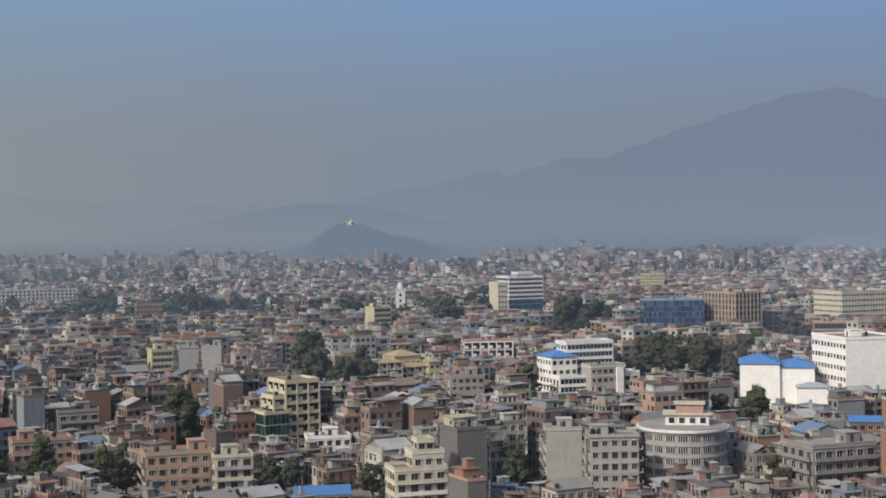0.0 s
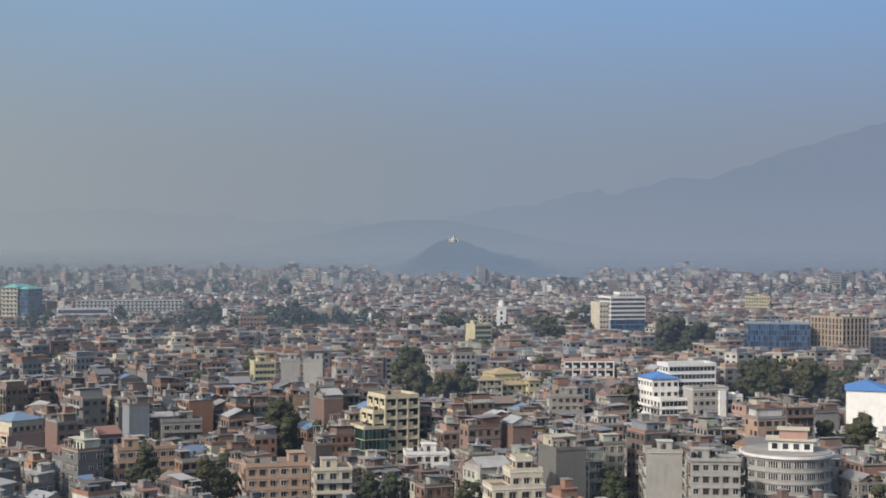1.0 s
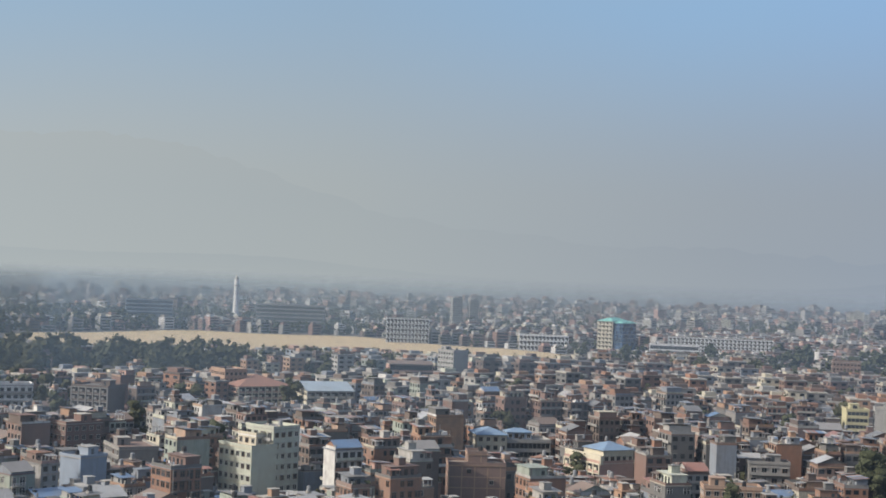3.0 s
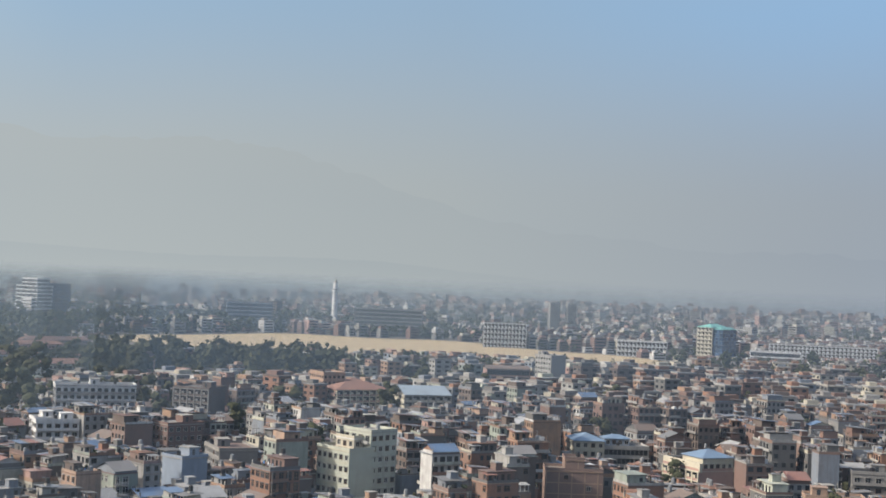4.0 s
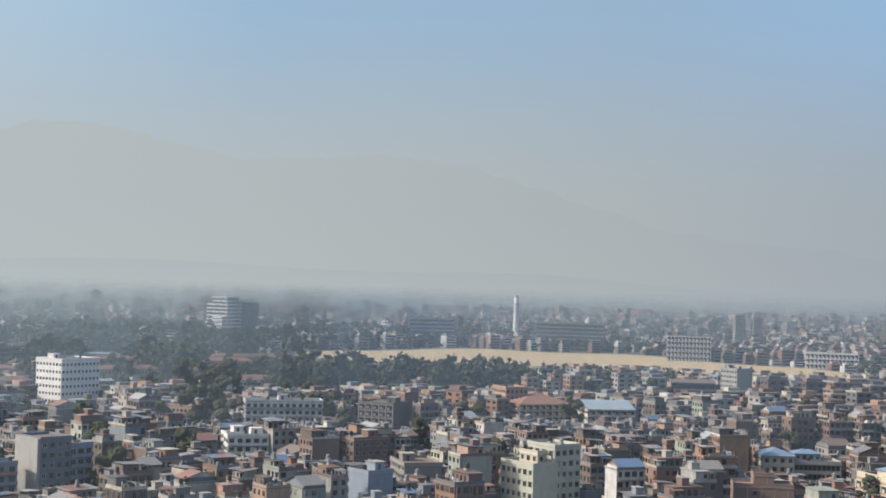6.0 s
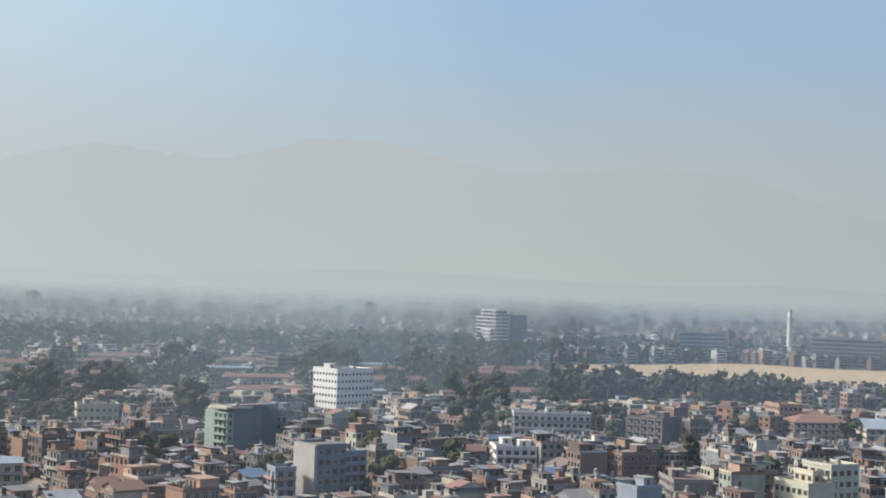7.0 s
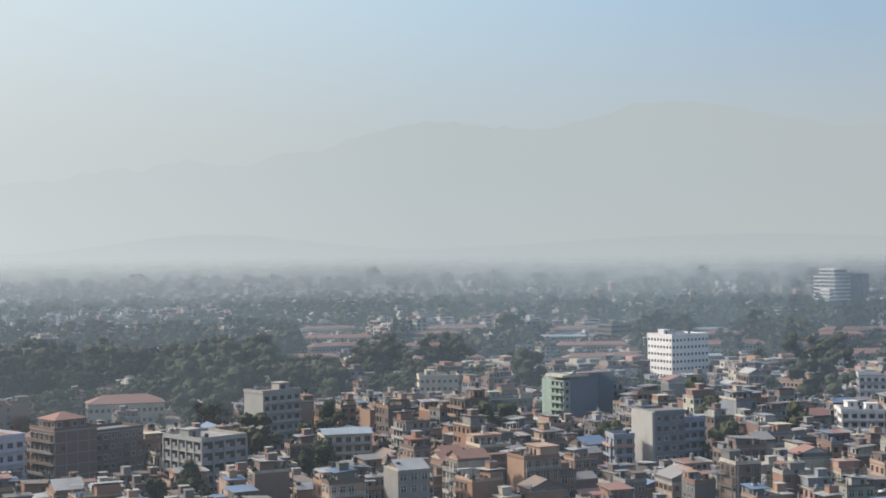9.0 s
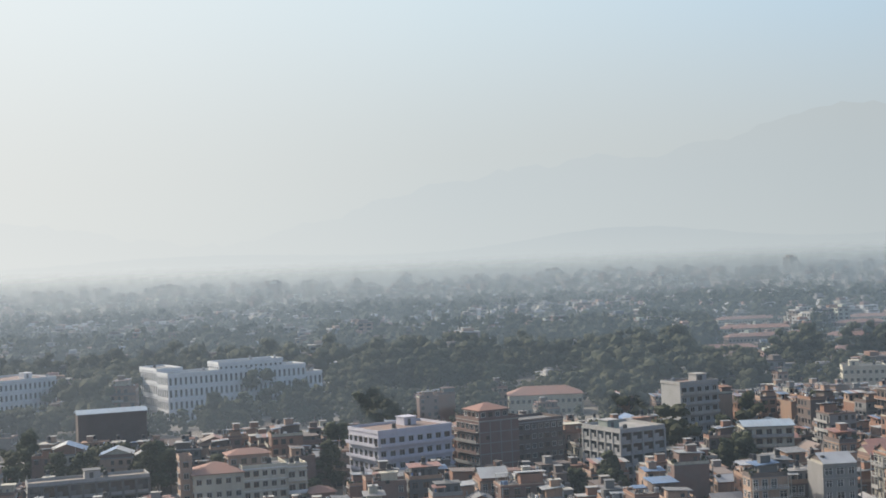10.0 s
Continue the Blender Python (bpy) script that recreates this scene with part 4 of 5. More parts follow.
b("house", "dark weathered house with a grey sheet roof", -561.6, -30.1, 98.1, 26.2, 9.8, 18.7, 4, "brown", "blank", "blank", roof="tin_grey")
b("palace", "white annex of the palace", -723.7, -75.8, 126.0, 32.2, 32.7, 20.5, 4, "clean", "tall", "tall", trim="white")
b("office_building", "low beige flat-roofed block", -422.2, -37.1, 99.0, 34.4, 9.1, 13.0, 3, "cement2", "loggia", "punch")


def monument_column():
    root = new("column_tower")
    x, y = at(34.62, 2000)
    root.matrix_world = pose(x, y, 0, 0, 0, 30)
    tagged(root, "slender white column tower with a gallery near the top", "tower")
    s = Mesher()
    s.prism(0, 0, 0, 5, 7.2, 6.6, 16, "clean")
    s.prism(0, 0, 5, 49, 4.3, 3.4, 16, "clean")
    part("shaft", s, root)
    g = Mesher()
    g.prism(0, 0, 49, 50.5, 5.0, 5.0, 16, "clean")
    g.prism(0, 0, 50.5, 51.4, 5.1, 5.1, 16, "dark")
    part("gallery", g, root)
    t = Mesher()
    t.prism(0, 0, 51.4, 60, 3.2, 2.9, 16, "clean")
    t.prism(0, 0, 60, 64, 3.1, 0.9, 16, "cement2")
    t.prism(0, 0, 64, 66.5, 0.4, 0.1, 6, "yellow")
    part("cap", t, root)
    CLEAR.append((34.3, 34.9, 1990, 3.0))


monument_column()


def tower(yaw, dist, w, h, wall, label):
    x, y = at(yaw, dist)
    building("apartment_tower", label, "tower block", x, y, yaw + 12, w, 16, h, int(h / 3.4), wall, "punch", "punch")


tower(25.9, 2150, 15, 42, "cement2", "slim tower block above the far roofs")
tower(25.2, 2150, 13, 40, "cement2", "slim tower block beside its twin")
tower(1.25, 2700, 10, 40, "cement2", "white tower block at the foot of the hill")
tower(0.95, 2720, 7, 36, "cement2", "narrow white tower block at the foot of the hill")


def gate_pillar(yaw, dist):
    root = tagged(new("pillar"), "tall white free-standing pillar among the trees", "pillar", "white pillars")
    root.matrix_world = pose(*at(yaw, dist), 0, 0, 0, yaw)
    s = Mesher()
    s.box(-2.2, 2.2, -2.2, 2.2, 0, 14, "clean")
    part("shaft", s, root)
    c = Mesher()
    c.box(-2.8, 2.8, -2.8, 2.8, 14, 15, "clean")
    part("cap", c, root)
    CLEAR.append((yaw - 0.15, yaw + 0.15, dist, 3.0))
    TAKEN.append((root.matrix_world.translation.x - 6, root.matrix_world.translation.y - 6, 1, 0, 12, 12))


for q in (79.0, 78.3, 77.0):
    gate_pillar(q, 1560)


def round_building():
    """The drum-shaped block with ribbon windows and a stepped top."""
    root = new("round_building")
    x, y = at(-11.0, 420)
    root.matrix_world = pose(x, y, 0, 0, 0, -11)
    tagged(root, "round pale concrete block with ribbon windows on every storey", "building")
    r0 = 12.6
    w = Mesher()
    w.prism(0, 0, 0, 16.6, r0, r0, 40, "cement2")
    for k in range(5):
        z = k * 3.3
        w.prism(0, 0, z + 2.75, z + 3.2, r0 + 0.3, r0 + 0.3, 40, "cement2")
        for i in range(11):
            a = -math.pi * (i + 0.12) / 11
            w.prism(0, 0, z + 0.9, z + 2.5, r0 + 0.06, r0 + 0.06, 4, "pane", a - math.pi / 11 * 0.76, a)
            for q in range(5):
                e = a - math.pi / 11 * 0.76 * q / 4
                w.prism(0, 0, z + 0.9, z + 2.5, r0 + 0.12, r0 + 0.12, 1, "frame", e - 0.006, e + 0.006)
    part("wall", w, root)
    rf = Mesher()
    rf.prism(0, 0, 16.6, 17.3, r0 + 0.9, r0 + 0.9, 40, "white")
    rf.prism(0, 0, 17.2, 17.6, r0 + 0.3, r0 + 0.3, 40, "terrace")
    part("roof", rf, root)
    t = Mesher()
    t.box(-5, 7.5, -3, 6, 17.2, 20.6, "white")
    t.box(-5.8, 8.3, -3.8, 6.6, 20.6, 20.9, "cream")
    t.box(-2, 6, -1, 5, 20.9, 23.4, "pink")
    t.box(-2.6, 6.6, -1.6, 5.6, 23.4, 23.7, "cream")
    for i in range(4):
        t.box(-4 + i * 3, -2.4 + i * 3, -3.06, -3.0, 18.2, 19.8, "pane")
    part("penthouse", t, root)
    CLEAR.append((-12.8, -9.2, 407, 3.5))
    TAKEN.append((x - 13, y - 13, 1, 0, 26, 26))


round_building()


def dome_tower():
    root = new("clock_tower")
    x, y = at(0.3, 1289)
    root.matrix_world = pose(x, y, 0, 0, 0, 0)
    tagged(root, "white square tower topped by a small dome", "tower")
    s = Mesher()
    s.box(-4.2, 4.2, -4, 4, 0, 22, "white")
    s.box(-4.8, 4.8, -4.6, 4.6, 22, 23, "white")
    for k in range(3):
        s.box(-1, 1, -4.06, -4, 6 + k * 5, 9 + k * 5, "pane")
    part("shaft", s, root)
    d = Mesher()
    d.prism(0, 0, 23, 25, 3, 3, 14, "white")
    d.prism(0, 0, 25, 27.5, 3.2, 2.3, 14, "white")
    d.prism(0, 0, 27.5, 29.3, 2.3, 0.4, 14, "white")
    part("dome", d, root)
    CLEAR.append((0.0, 0.7, 1280, 4.0))


dome_tower()


# ---------------------------------------------------------------- long low ranges in the parkland
def long_range(yaw, dist, w, d, h, turn, wall, roof):
    x, y = at(yaw, dist)
    label = "long low barrack range with a %s roof" % ("red tiled" if roof == "tile" else "grey sheet")
    tagged(building("barracks", label, "barracks", x, y, yaw + turn, w, d, h, 2, wall, "punch", "punch", roof=roof, trim=wall), group="barrack ranges")


rr = random.Random(5)
for row in range(4):
    for col in range(5):
        long_range(47 + col * 5.2 + rr.uniform(-0.8, 0.8), 930 + row * 112 + rr.uniform(-15, 15), rr.uniform(34, 62), rr.uniform(9, 13), rr.uniform(6, 9),
                   rr.uniform(4, 22), rr.choice(["cream", "cement2", "pink", "brick2"]), rr.choice(["tile", "tile", "tin_grey"]))


# ---------------------------------------------------------------- ordinary town houses
def house_parts(seed, lite=False):
    """Meshes of one ordinary house, its footprint centred: wall, roof, stair hut, water tank, and its size."""
    r = random.Random(seed)
    w, d, n = r.choice([5.2, 6.4, 7.6, 8.8, 10.2, 11.6]) + r.uniform(-0.5, 0.5), r.uniform(7, 11.5), 2 + seed % 6
    edge = r.choice(["slab", "town", "town", "town"])
    st = 2.95
    h = n * st
    x0, y0 = -w / 2, -d / 2
    wl = Mesher()
    wl.box(x0, -x0, y0, -y0, -0.5, h, "town", False)
    fs = faces_of(w, d)
    off = lambda f: ((f[0][0] + x0, f[0][1] + y0), f[1], f[2], f[3])
    for key in ("front", "right", "back", "left"):
        f, L = off(fs[key]), fs[key][3]
        style = r.choice(["punch", "punch", "balcony", "blank", "balcony"])
        if style == "blank":
            continue
        c = max(2, round(L / 2.6))
        for k in range(n):
            z = k * st
            if style == "balcony" and k:
                a, e = (0.1, L - 0.1) if r.random() < 0.6 else (0.1, L * 0.55)
                on_face(wl, f, a, e, 0, 1.1, z - 0.1, z + 0.06, "slab")
                if lite or r.random() < 0.45:
                    on_face(wl, f, a, e, 1.0, 1.1, z + 0.06, z + 0.9, "town" if r.random() < 0.5 else "slab")
                else:
                    # open railing: posts, top and middle rail
                    for q in range(int((e - a) / 0.45) + 1):
                        on_face(wl, f, a + q * 0.45, a + q * 0.45 + 0.06, 1.02, 1.08, z + 0.06, z + 0.95, "frame")
                    for zr in (0.5, 0.95):
                        on_face(wl, f, a, e, 1.01, 1.09, z + zr, z + zr + 0.07, "frame")
                if not lite:
                    for q in (a, e - 0.22):
                        on_face(wl, f, q, q + 0.22, 0.86, 1.08, z + 0.06, z + st - 0.1, "slab")
            for i in range(c):
                if r.random() < 0.12:
                    continue
                s, ww, hh = L * (i + 0.5) / c, r.choice([1.1, 1.4, 1.8]), 1.5
                on_face(wl, f, s - ww / 2, s + ww / 2, 0.01, 0.05, z + (0.1 if style == "balcony" else 0.85), z + 0.85 + hh, "pane", lite)
                if lite and (i + k) % 4:
                    continue
                on_face(wl, f, s - ww / 2 - 0.15, s + ww / 2 + 0.15, 0.0, 0.38, z + 0.9 + hh, z + 1.02 + hh, "slab")
                if not lite:
                    on_face(wl, f, s - ww / 2 - 0.1, s + ww / 2 + 0.1, 0.0, 0.16, z + 0.75, z + 0.84, "slab")
                    lo = z + (0.1 if style == "balcony" else 0.85)
                    for q0, q1, z1, z2 in ((-ww / 2 - 0.09, -ww / 2, lo, z + 0.85 + hh), (ww / 2, ww / 2 + 0.09, lo, z + 0.85 + hh), (-0.04, 0.04, lo, z + 0.85 + hh),
                                           (-ww / 2, ww / 2, z + 0.35 + hh, z + 0.42 + hh)):
                        on_face(wl, f, s + q0, s + q1, 0.0, 0.09, z1, z2, "frame")
            if r.random() < 0.4:
                on_face(wl, f, -0.1, L + 0.1, 0, 0.18, z + st - 0.12, z + st, edge)
    rf = Mesher()
    eave = r.choice([0.02, 0.05, 0.08, 0.15, 0.4])
    rf.box(x0 - eave, -x0 + eave, y0 - eave, -y0 + eave, h, h + 0.2, edge)
    pitched = r.random() < 0.2
    r_mat = r.choice(["tile", "tin_mix", "tin_mix"])
    pr = Mesher()
    parapet(pr, w + 0.06, d + 0.06, h + 0.2, 0.25 if pitched else r.choice([0.7, 1.0, 0.3, 0.8]), edge, 0.14, x0 - 0.03, y0 - 0.03)
    rf.box(x0, -x0, y0, -y0, h + 0.2, h + 0.25, "terrace")
    for sx in (-1, 1):
        for sy in (-1, 1):
            if r.random() < 0.5:
                pr.box(sx * (w / 2 - 0.3) - 0.16, sx * (w / 2 - 0.3) + 0.16, sy * (d / 2 - 0.3) - 0.16, sy * (d / 2 - 0.3) + 0.16, h + 0.2, h + r.uniform(1.2, 2.4), "slab")
    hm = Mesher()
    for _ in range(r.randint(6, 12)):
        # crates, drums, bricks and bundles left on the terrace
        qx, qy, qs = r.uniform(x0 + 0.6, -x0 - 1.6), r.uniform(y0 + 0.5, -y0 - 1.5), r.uniform(0.4, 1.1)
        rf.box(qx, qx + qs * r.uniform(0.8, 1.8), qy, qy + qs, h + 0.25, h + 0.25 + r.uniform(0.3, 1.2), r.choice(["frame", "terrace", "tank", "tank", "tin_mix", "town", "leaf"]))
    hw, hd, hh = r.uniform(2.5, w * 0.6), r.uniform(3, d * 0.7), r.choice([2.4, 2.7, 2.9])
    if r.random() < 0.35:
        hw, hd, hh = w * r.uniform(0.8, 0.95), d * r.uniform(0.45, 0.6), 2.9
    if pitched:
        hw, hd, hh = w - 0.4, d - 1.0, r.uniform(0.6, 1.6)
    hx, hy = r.choice([x0 + 0.2, -x0 - hw - 0.2]), r.choice([y0 + d * 0.25, -y0 - hd - 0.2])
    if pitched:
        hx, hy = -hw / 2, -hd / 2
    hm.box(hx, hx + hw, hy, hy + hd, h + 0.2, h + hh, "town")
    sh = Mesher()
    if pitched:
        # low pitched roof along the house, with closed gable ends
        za, zb, xm = h + hh, h + hh + r.uniform(1.3, 2.2), hx + hw / 2
        for sg in (-1, 1):
            xe = xm + sg * (hw / 2 + 0.6)
            sh.face([(xe, hy - 0.5, za - 0.2), (xe, hy + hd + 0.5, za - 0.2), (xm, hy + hd + 0.5, zb), (xm, hy - 0.5, zb)], r_mat)
        for yy in (hy, hy + hd):
            sh.face([(hx, yy, za), (hx + hw, yy, za), (xm + 0.05, yy, zb - 0.08), (xm - 0.05, yy, zb - 0.08)], "town")
    elif r.random() < 0.5:
        corrugated(sh, hx - 1.0, hx + hw + 1.0, hy - 1.2, hy + hd + 0.4, h + hh + 0.05, h + hh + 0.5, "tin_mix", 7)
    else:
        hm.box(hx - 0.35, hx + hw + 0.35, hy - 0.5, hy + hd + 0.35, h + hh, h + hh + 0.16, edge)
    for q in range(0 if pitched else int(hw // 2)):
        hm.box(hx + 0.5 + q * 2, hx + 1.5 + q * 2, hy - 0.05, hy, h + 0.3, h + 2.2, "pane")
    if not pitched:
        hm.box(hx - 0.05, hx, hy + 0.8, hy + 1.8, h + 1.0, h + 2.1, "pane")
    if not pitched and r.random() < 0.45:
        ux, uy = hx + r.uniform(0, hw * 0.4), hy + r.uniform(0.2, hd * 0.4)
        hm.box(ux, ux + 2.2, uy, uy + 2.6, h + hh, h + hh + 2.1, "town")
        hm.box(ux - 0.2, ux + 2.4, uy - 0.2, uy + 2.8, h + hh + 2.1, h + hh + 2.24, "slab")
    if not pitched and r.random() < 0.5:
        px, py = (x0 + 0.4, y0 + 0.4) if hx > x0 + 1 else (-x0 - 3.2, y0 + 0.4)
        for ax, ay in ((px, py), (px + 2.6, py), (px, py + 2.2), (px + 2.6, py + 2.2)):
            sh.box(ax, ax + 0.12, ay, ay + 0.12, h + 0.2, h + 2.3, "frame")
        corrugated(sh, px - 0.4, px + 3.1, py - 0.4, py + 2.8, h + 2.3, h + 2.6, "tin_mix", 5)
    if not pitched and not lite:
        # washing on a line, and bare rods on the corner posts
        ly = y0 + d * r.uniform(0.15, 0.3)
        for q in range(r.randint(3, 7)):
            lx = x0 + 0.8 + q * (w - 1.6) / 7
            sh.box(lx, lx + r.uniform(0.35, 0.7), ly, ly + 0.03, h + 1.0, h + r.uniform(1.5, 1.8), r.choice(["white", "tin_blue", "pink", "cream", "brick", "bluish"]))
        for sx in (-1, 1):
            for q in range(3):
                sh.box(sx * (w / 2 - 0.3) - 0.12 + q * 0.1, sx * (w / 2 - 0.3) - 0.09 + q * 0.1, -y0 - 0.35, -y0 - 0.32, h + 0.2, h + r.uniform(2.2, 3.4), "bark")
    tm = Mesher()
    on_hut = not pitched and r.random() < 0.5
    tank(tm, hx + hw / 2 if on_hut else x0 + w * r.random() * 0.8 + 0.8, hy + hd / 2 if on_hut else y0 + 1.2, h + hh + 0.5 if on_hut else h + 0.2, r.uniform(0.5, 0.75))
    if r.random() < 0.5:
        tm.prism(-hx * 0.5, hy, h + 0.2, h + 3.5, 0.05, 0.04, 5, "frame")
    if not sh.v:
        corrugated(sh, x0 + 0.3, x0 + 2.8, -y0 - 2.6, -y0 - 0.3, h + 1.7, h + 2.0, "tin_mix", 4)
        sh.box(x0 + 0.4, x0 + 2.7, -y0 - 2.5, -y0 - 0.4, h + 0.2, h + 1.7, "slab")
    out = [wl, rf, hm, tm, sh, pr]
    if seed % 3 == 1:
        # potted shrubs and creepers along the terrace edge
        gr = Mesher()
        for _ in range(r.randint(3, 7)):
            cx, cy, cs = r.choice([x0 + 0.5, -x0 - 0.5, r.uniform(x0, -x0)]), r.choice([y0 + 0.4, -y0 - 0.4]), r.uniform(0.35, 0.8)
            for _ in range(8 if lite else 22):
                q = Vector((cx + r.gauss(0, 0.4) * cs, cy + r.gauss(0, 0.4) * cs, h + 0.3 + cs * r.uniform(0.2, 2.0)))
                e1 = Vector((r.uniform(-1, 1), r.uniform(-1, 1), r.uniform(-1, 1))).normalized() * cs * r.uniform(0.3, 0.6)
                e2 = e1.cross(Vector((r.uniform(-1, 1), r.uniform(-1, 1), 0.4))).normalized() * cs * 0.35
                gr.face([q - e1 - e2, q + e1 - e2, q + e1 + e2, q - e1 + e2], "leaf")
        out.append(gr)
    return out, n


def joined(ms_list):
    out = Mesher()
    for q in ms_list:
        k = len(out.v)
        out.v += q.v
        out.f += [tuple(i + k for i in f) for f in q.f]
        out.m += [out.slot(q.mats[i]) for i in q.m]
    return out


JOINED = ["town_far", "slab_far", "terrace", "pane", "tin_far", "tank", "frame", "leaf", "tile"]
M["tin_far"] = surface("sheet_roof_far", [(0.13, 0.20, 0.31), (0.33, 0.34, 0.35), (0.27, 0.14, 0.11), (0.24, 0.23, 0.22), (0.17, 0.17, 0.17), (0.36, 0.36, 0.35), (0.20, 0.15, 0.12)], rough=0.5, dirt=0.4, spread="island", streak=False)
FAR_NAME = {"town": "town_far", "slab": "slab_far", "tin_mix": "tin_far"}
HOUSE_PARTS = ("wall", "roof", "stair_hut", "water_tank", "tin_shed", "parapet", "roof_plants")
KINDS = {}
ROWS = []       # the same houses for the joined quarters
for seed in range(48):
    parts, n = house_parts(seed)
    KINDS.setdefault(n, []).append(([q.mesh(nm) for q, nm in zip(parts, HOUSE_PARTS)], len(ROWS)))
    q = joined(house_parts(seed, True)[0])
    ok = [i for i, f in enumerate(q.f) if len(f) == 4]
    names = [FAR_NAME.get(k, k) for k in q.mats]
    ROWS.append((np.array(q.v, float), np.array([q.f[i] for i in ok]), np.array([JOINED.index(names[q.m[i]]) for i in ok])))


def limit(yaw, dist, half):
    """How high a house or tree may stand there: kept below the camera's sight lines to landmarks and parks."""
    top = 40.0
    pad = math.degrees(half / dist)
    for a, b2, dd, hz in CLEAR:
        if a - pad < yaw < b2 + pad and dist - half < dd:
            top = min(top, EYE_Z - dist * (EYE_Z - hz) / dd)
    return top


def wooded(yaw, dist):
    """Parks and gardens, where trees stand instead of houses."""
    x, y = at(yaw, dist)
    p = noise.noise(Vector((x * 0.006, y * 0.006, 4.2)))
    if 20 < yaw < 44 and field_near(yaw) - 30 < dist < field_far(yaw) + 20:
        return 2
    if 19 < yaw < 45 and 1120 < dist < field_near(yaw):
        return 2 if p > -0.3 else 0
    if 36 < yaw < 54 and 890 < dist < 1340:
        return 3 if p > -0.5 else 1
    if 28 < yaw < 62 and 900 < dist < 1330:
        return 1 if p > -0.42 + 0.012 * abs(yaw - 40) else 0
    if 69 < yaw < 83 and 690 < dist < 1050:
        return 3 if p > -0.35 else 1
    if 62 <= yaw < 110 and (555 if yaw > 70 else 680) < dist < 1800:
        return 1 if p > (-0.4 if dist < 1250 and yaw > 66 else -0.15) else 0
    if yaw > 79 and 440 < dist <= 560:
        return 1 if p > 0.05 else 0
    if -14 < yaw < -9 and 640 < dist < 800:
        return 1
    if -8.2 < yaw < -5.4 and 985 < dist < 1060:
        return 1
    if 1 < yaw < 5 and 660 < dist < 790:
        return 1 if p > -0.1 else 0
    if -4 < yaw < 28 and 1080 < dist < 1330:
        return 1 if p > -0.12 else 0
    if dist > 1330 and yaw > 20:
        return 1 if p > (-0.45 if yaw > 40 else -0.15) else 0
    return 0


# follows the camera's bearing, so that sunlit house sides turn into view
def facing_angle(x, y):
    return 20 + 16 * noise.noise(Vector((x * 0.004, y * 0.004, 9.0))) + max(0.0, min(68.0, polar(x, y)[0] * 1.15))


# clumps of trees among the houses: turn, distance, how many, spread
TREE_GROUPS = ((5.1, 404, 3, 5), (11.6, 415, 2, 5), (14.5, 430, 2, 4), (-15.1, 392, 3, 5), (-4.1, 392, 3, 6), (2.0, 396, 3, 5), (8.9, 482, 2, 4),
               (4.2, 765, 9, 14), (2.8, 668, 8, 14), (-6.7, 975, 14, 16), (-9.9, 705, 12, 18), (-12.2, 690, 14, 20), (-15.4, 940, 8, 20), (-13.5, 522, 3, 6),
               (87.3, 640, 12, 14), (84.5, 655, 10, 14), (83.2, 705, 8, 16), (79.1, 775, 14, 22), (76.5, 800, 12, 24), (74.1, 850, 14, 25), (73.3, 425, 2, 4),
               (89.8, 478, 5, 8), (94.7, 670, 9, 14), (91.5, 620, 6, 10), (64.4, 885, 10, 16), (61.9, 900, 8, 14), (66.6, 462, 3, 5), (36.5, 985, 14, 22), (42.7, 930, 14, 24),
               (46.6, 880, 10, 22), (32.7, 528, 2, 4),
               (7.8, 1289, 16, 24), (9.6, 1271, 12, 20), (12.4, 1282, 12, 24), (6.0, 1274, 8, 16), (-1.8, 1130, 10, 14), (2.3, 1248, 8, 14), (-3.2, 1343, 6, 12), (3.8, 689, 6, 8), 
               (-10.6, 771, 5, 8), (-15.5, 916, 6, 10), (9.0, 488, 2, 3), (-13.7, 514, 2, 3), (-15.2, 402, 3, 4), (11.6, 435, 3, 4), (14.6, 436, 3, 4), (-4.4, 407, 3, 4), 
               (12.1, 1434, 10, 18), (9.2, 1413, 9, 18), (15.5, 1372, 6, 10), (18.7, 1268, 5, 10), (38.4, 596, 2, 3), (32.3, 744, 4, 6), (18.2, 1629, 5, 10), (58.2, 1909, 10, 20), 
               (50.2, 1053, 10, 16), (45.6, 1033, 10, 16), (58.3, 734, 4, 7), (47.2, 686, 2, 4), (66.4, 692, 5, 9), (64.1, 855, 8, 14), (54.8, 1435, 8, 18), (69.3, 504, 3, 4), 
               (72.0, 425, 4, 5), (67.5, 456, 3, 4), (87.3, 654, 14, 18), (83.7, 653, 8, 10), (95.2, 660, 11, 14), (90.3, 486, 6, 7), (80.3, 789, 14, 18))
GROUP_TREES = []
for g_yaw, g_dist, many, spread in TREE_GROUPS:
    cx, cy = at(g_yaw, g_dist)
    for _ in range(many):
        x, y = cx + rng.gauss(0, spread * 0.6), cy + rng.gauss(0, spread * 0.5)
        if is_free(x, y, 1.5):
            GROUP_TREES.append((x, y, g_yaw, min(g_dist, 500)))
    half = math.degrees(spread * 0.8 / g_dist)
    CLEAR.append((g_yaw - half, g_yaw + half, g_dist - spread * 0.5, 3.0))
for g_yaw, g_dist, many, spread in TREE_GROUPS:
    cx, cy = at(g_yaw, g_dist)
    TAKEN.append((cx - spread * 0.8, cy - spread * 0.7, 1, 0, spread * 1.6, spread * 1.4))


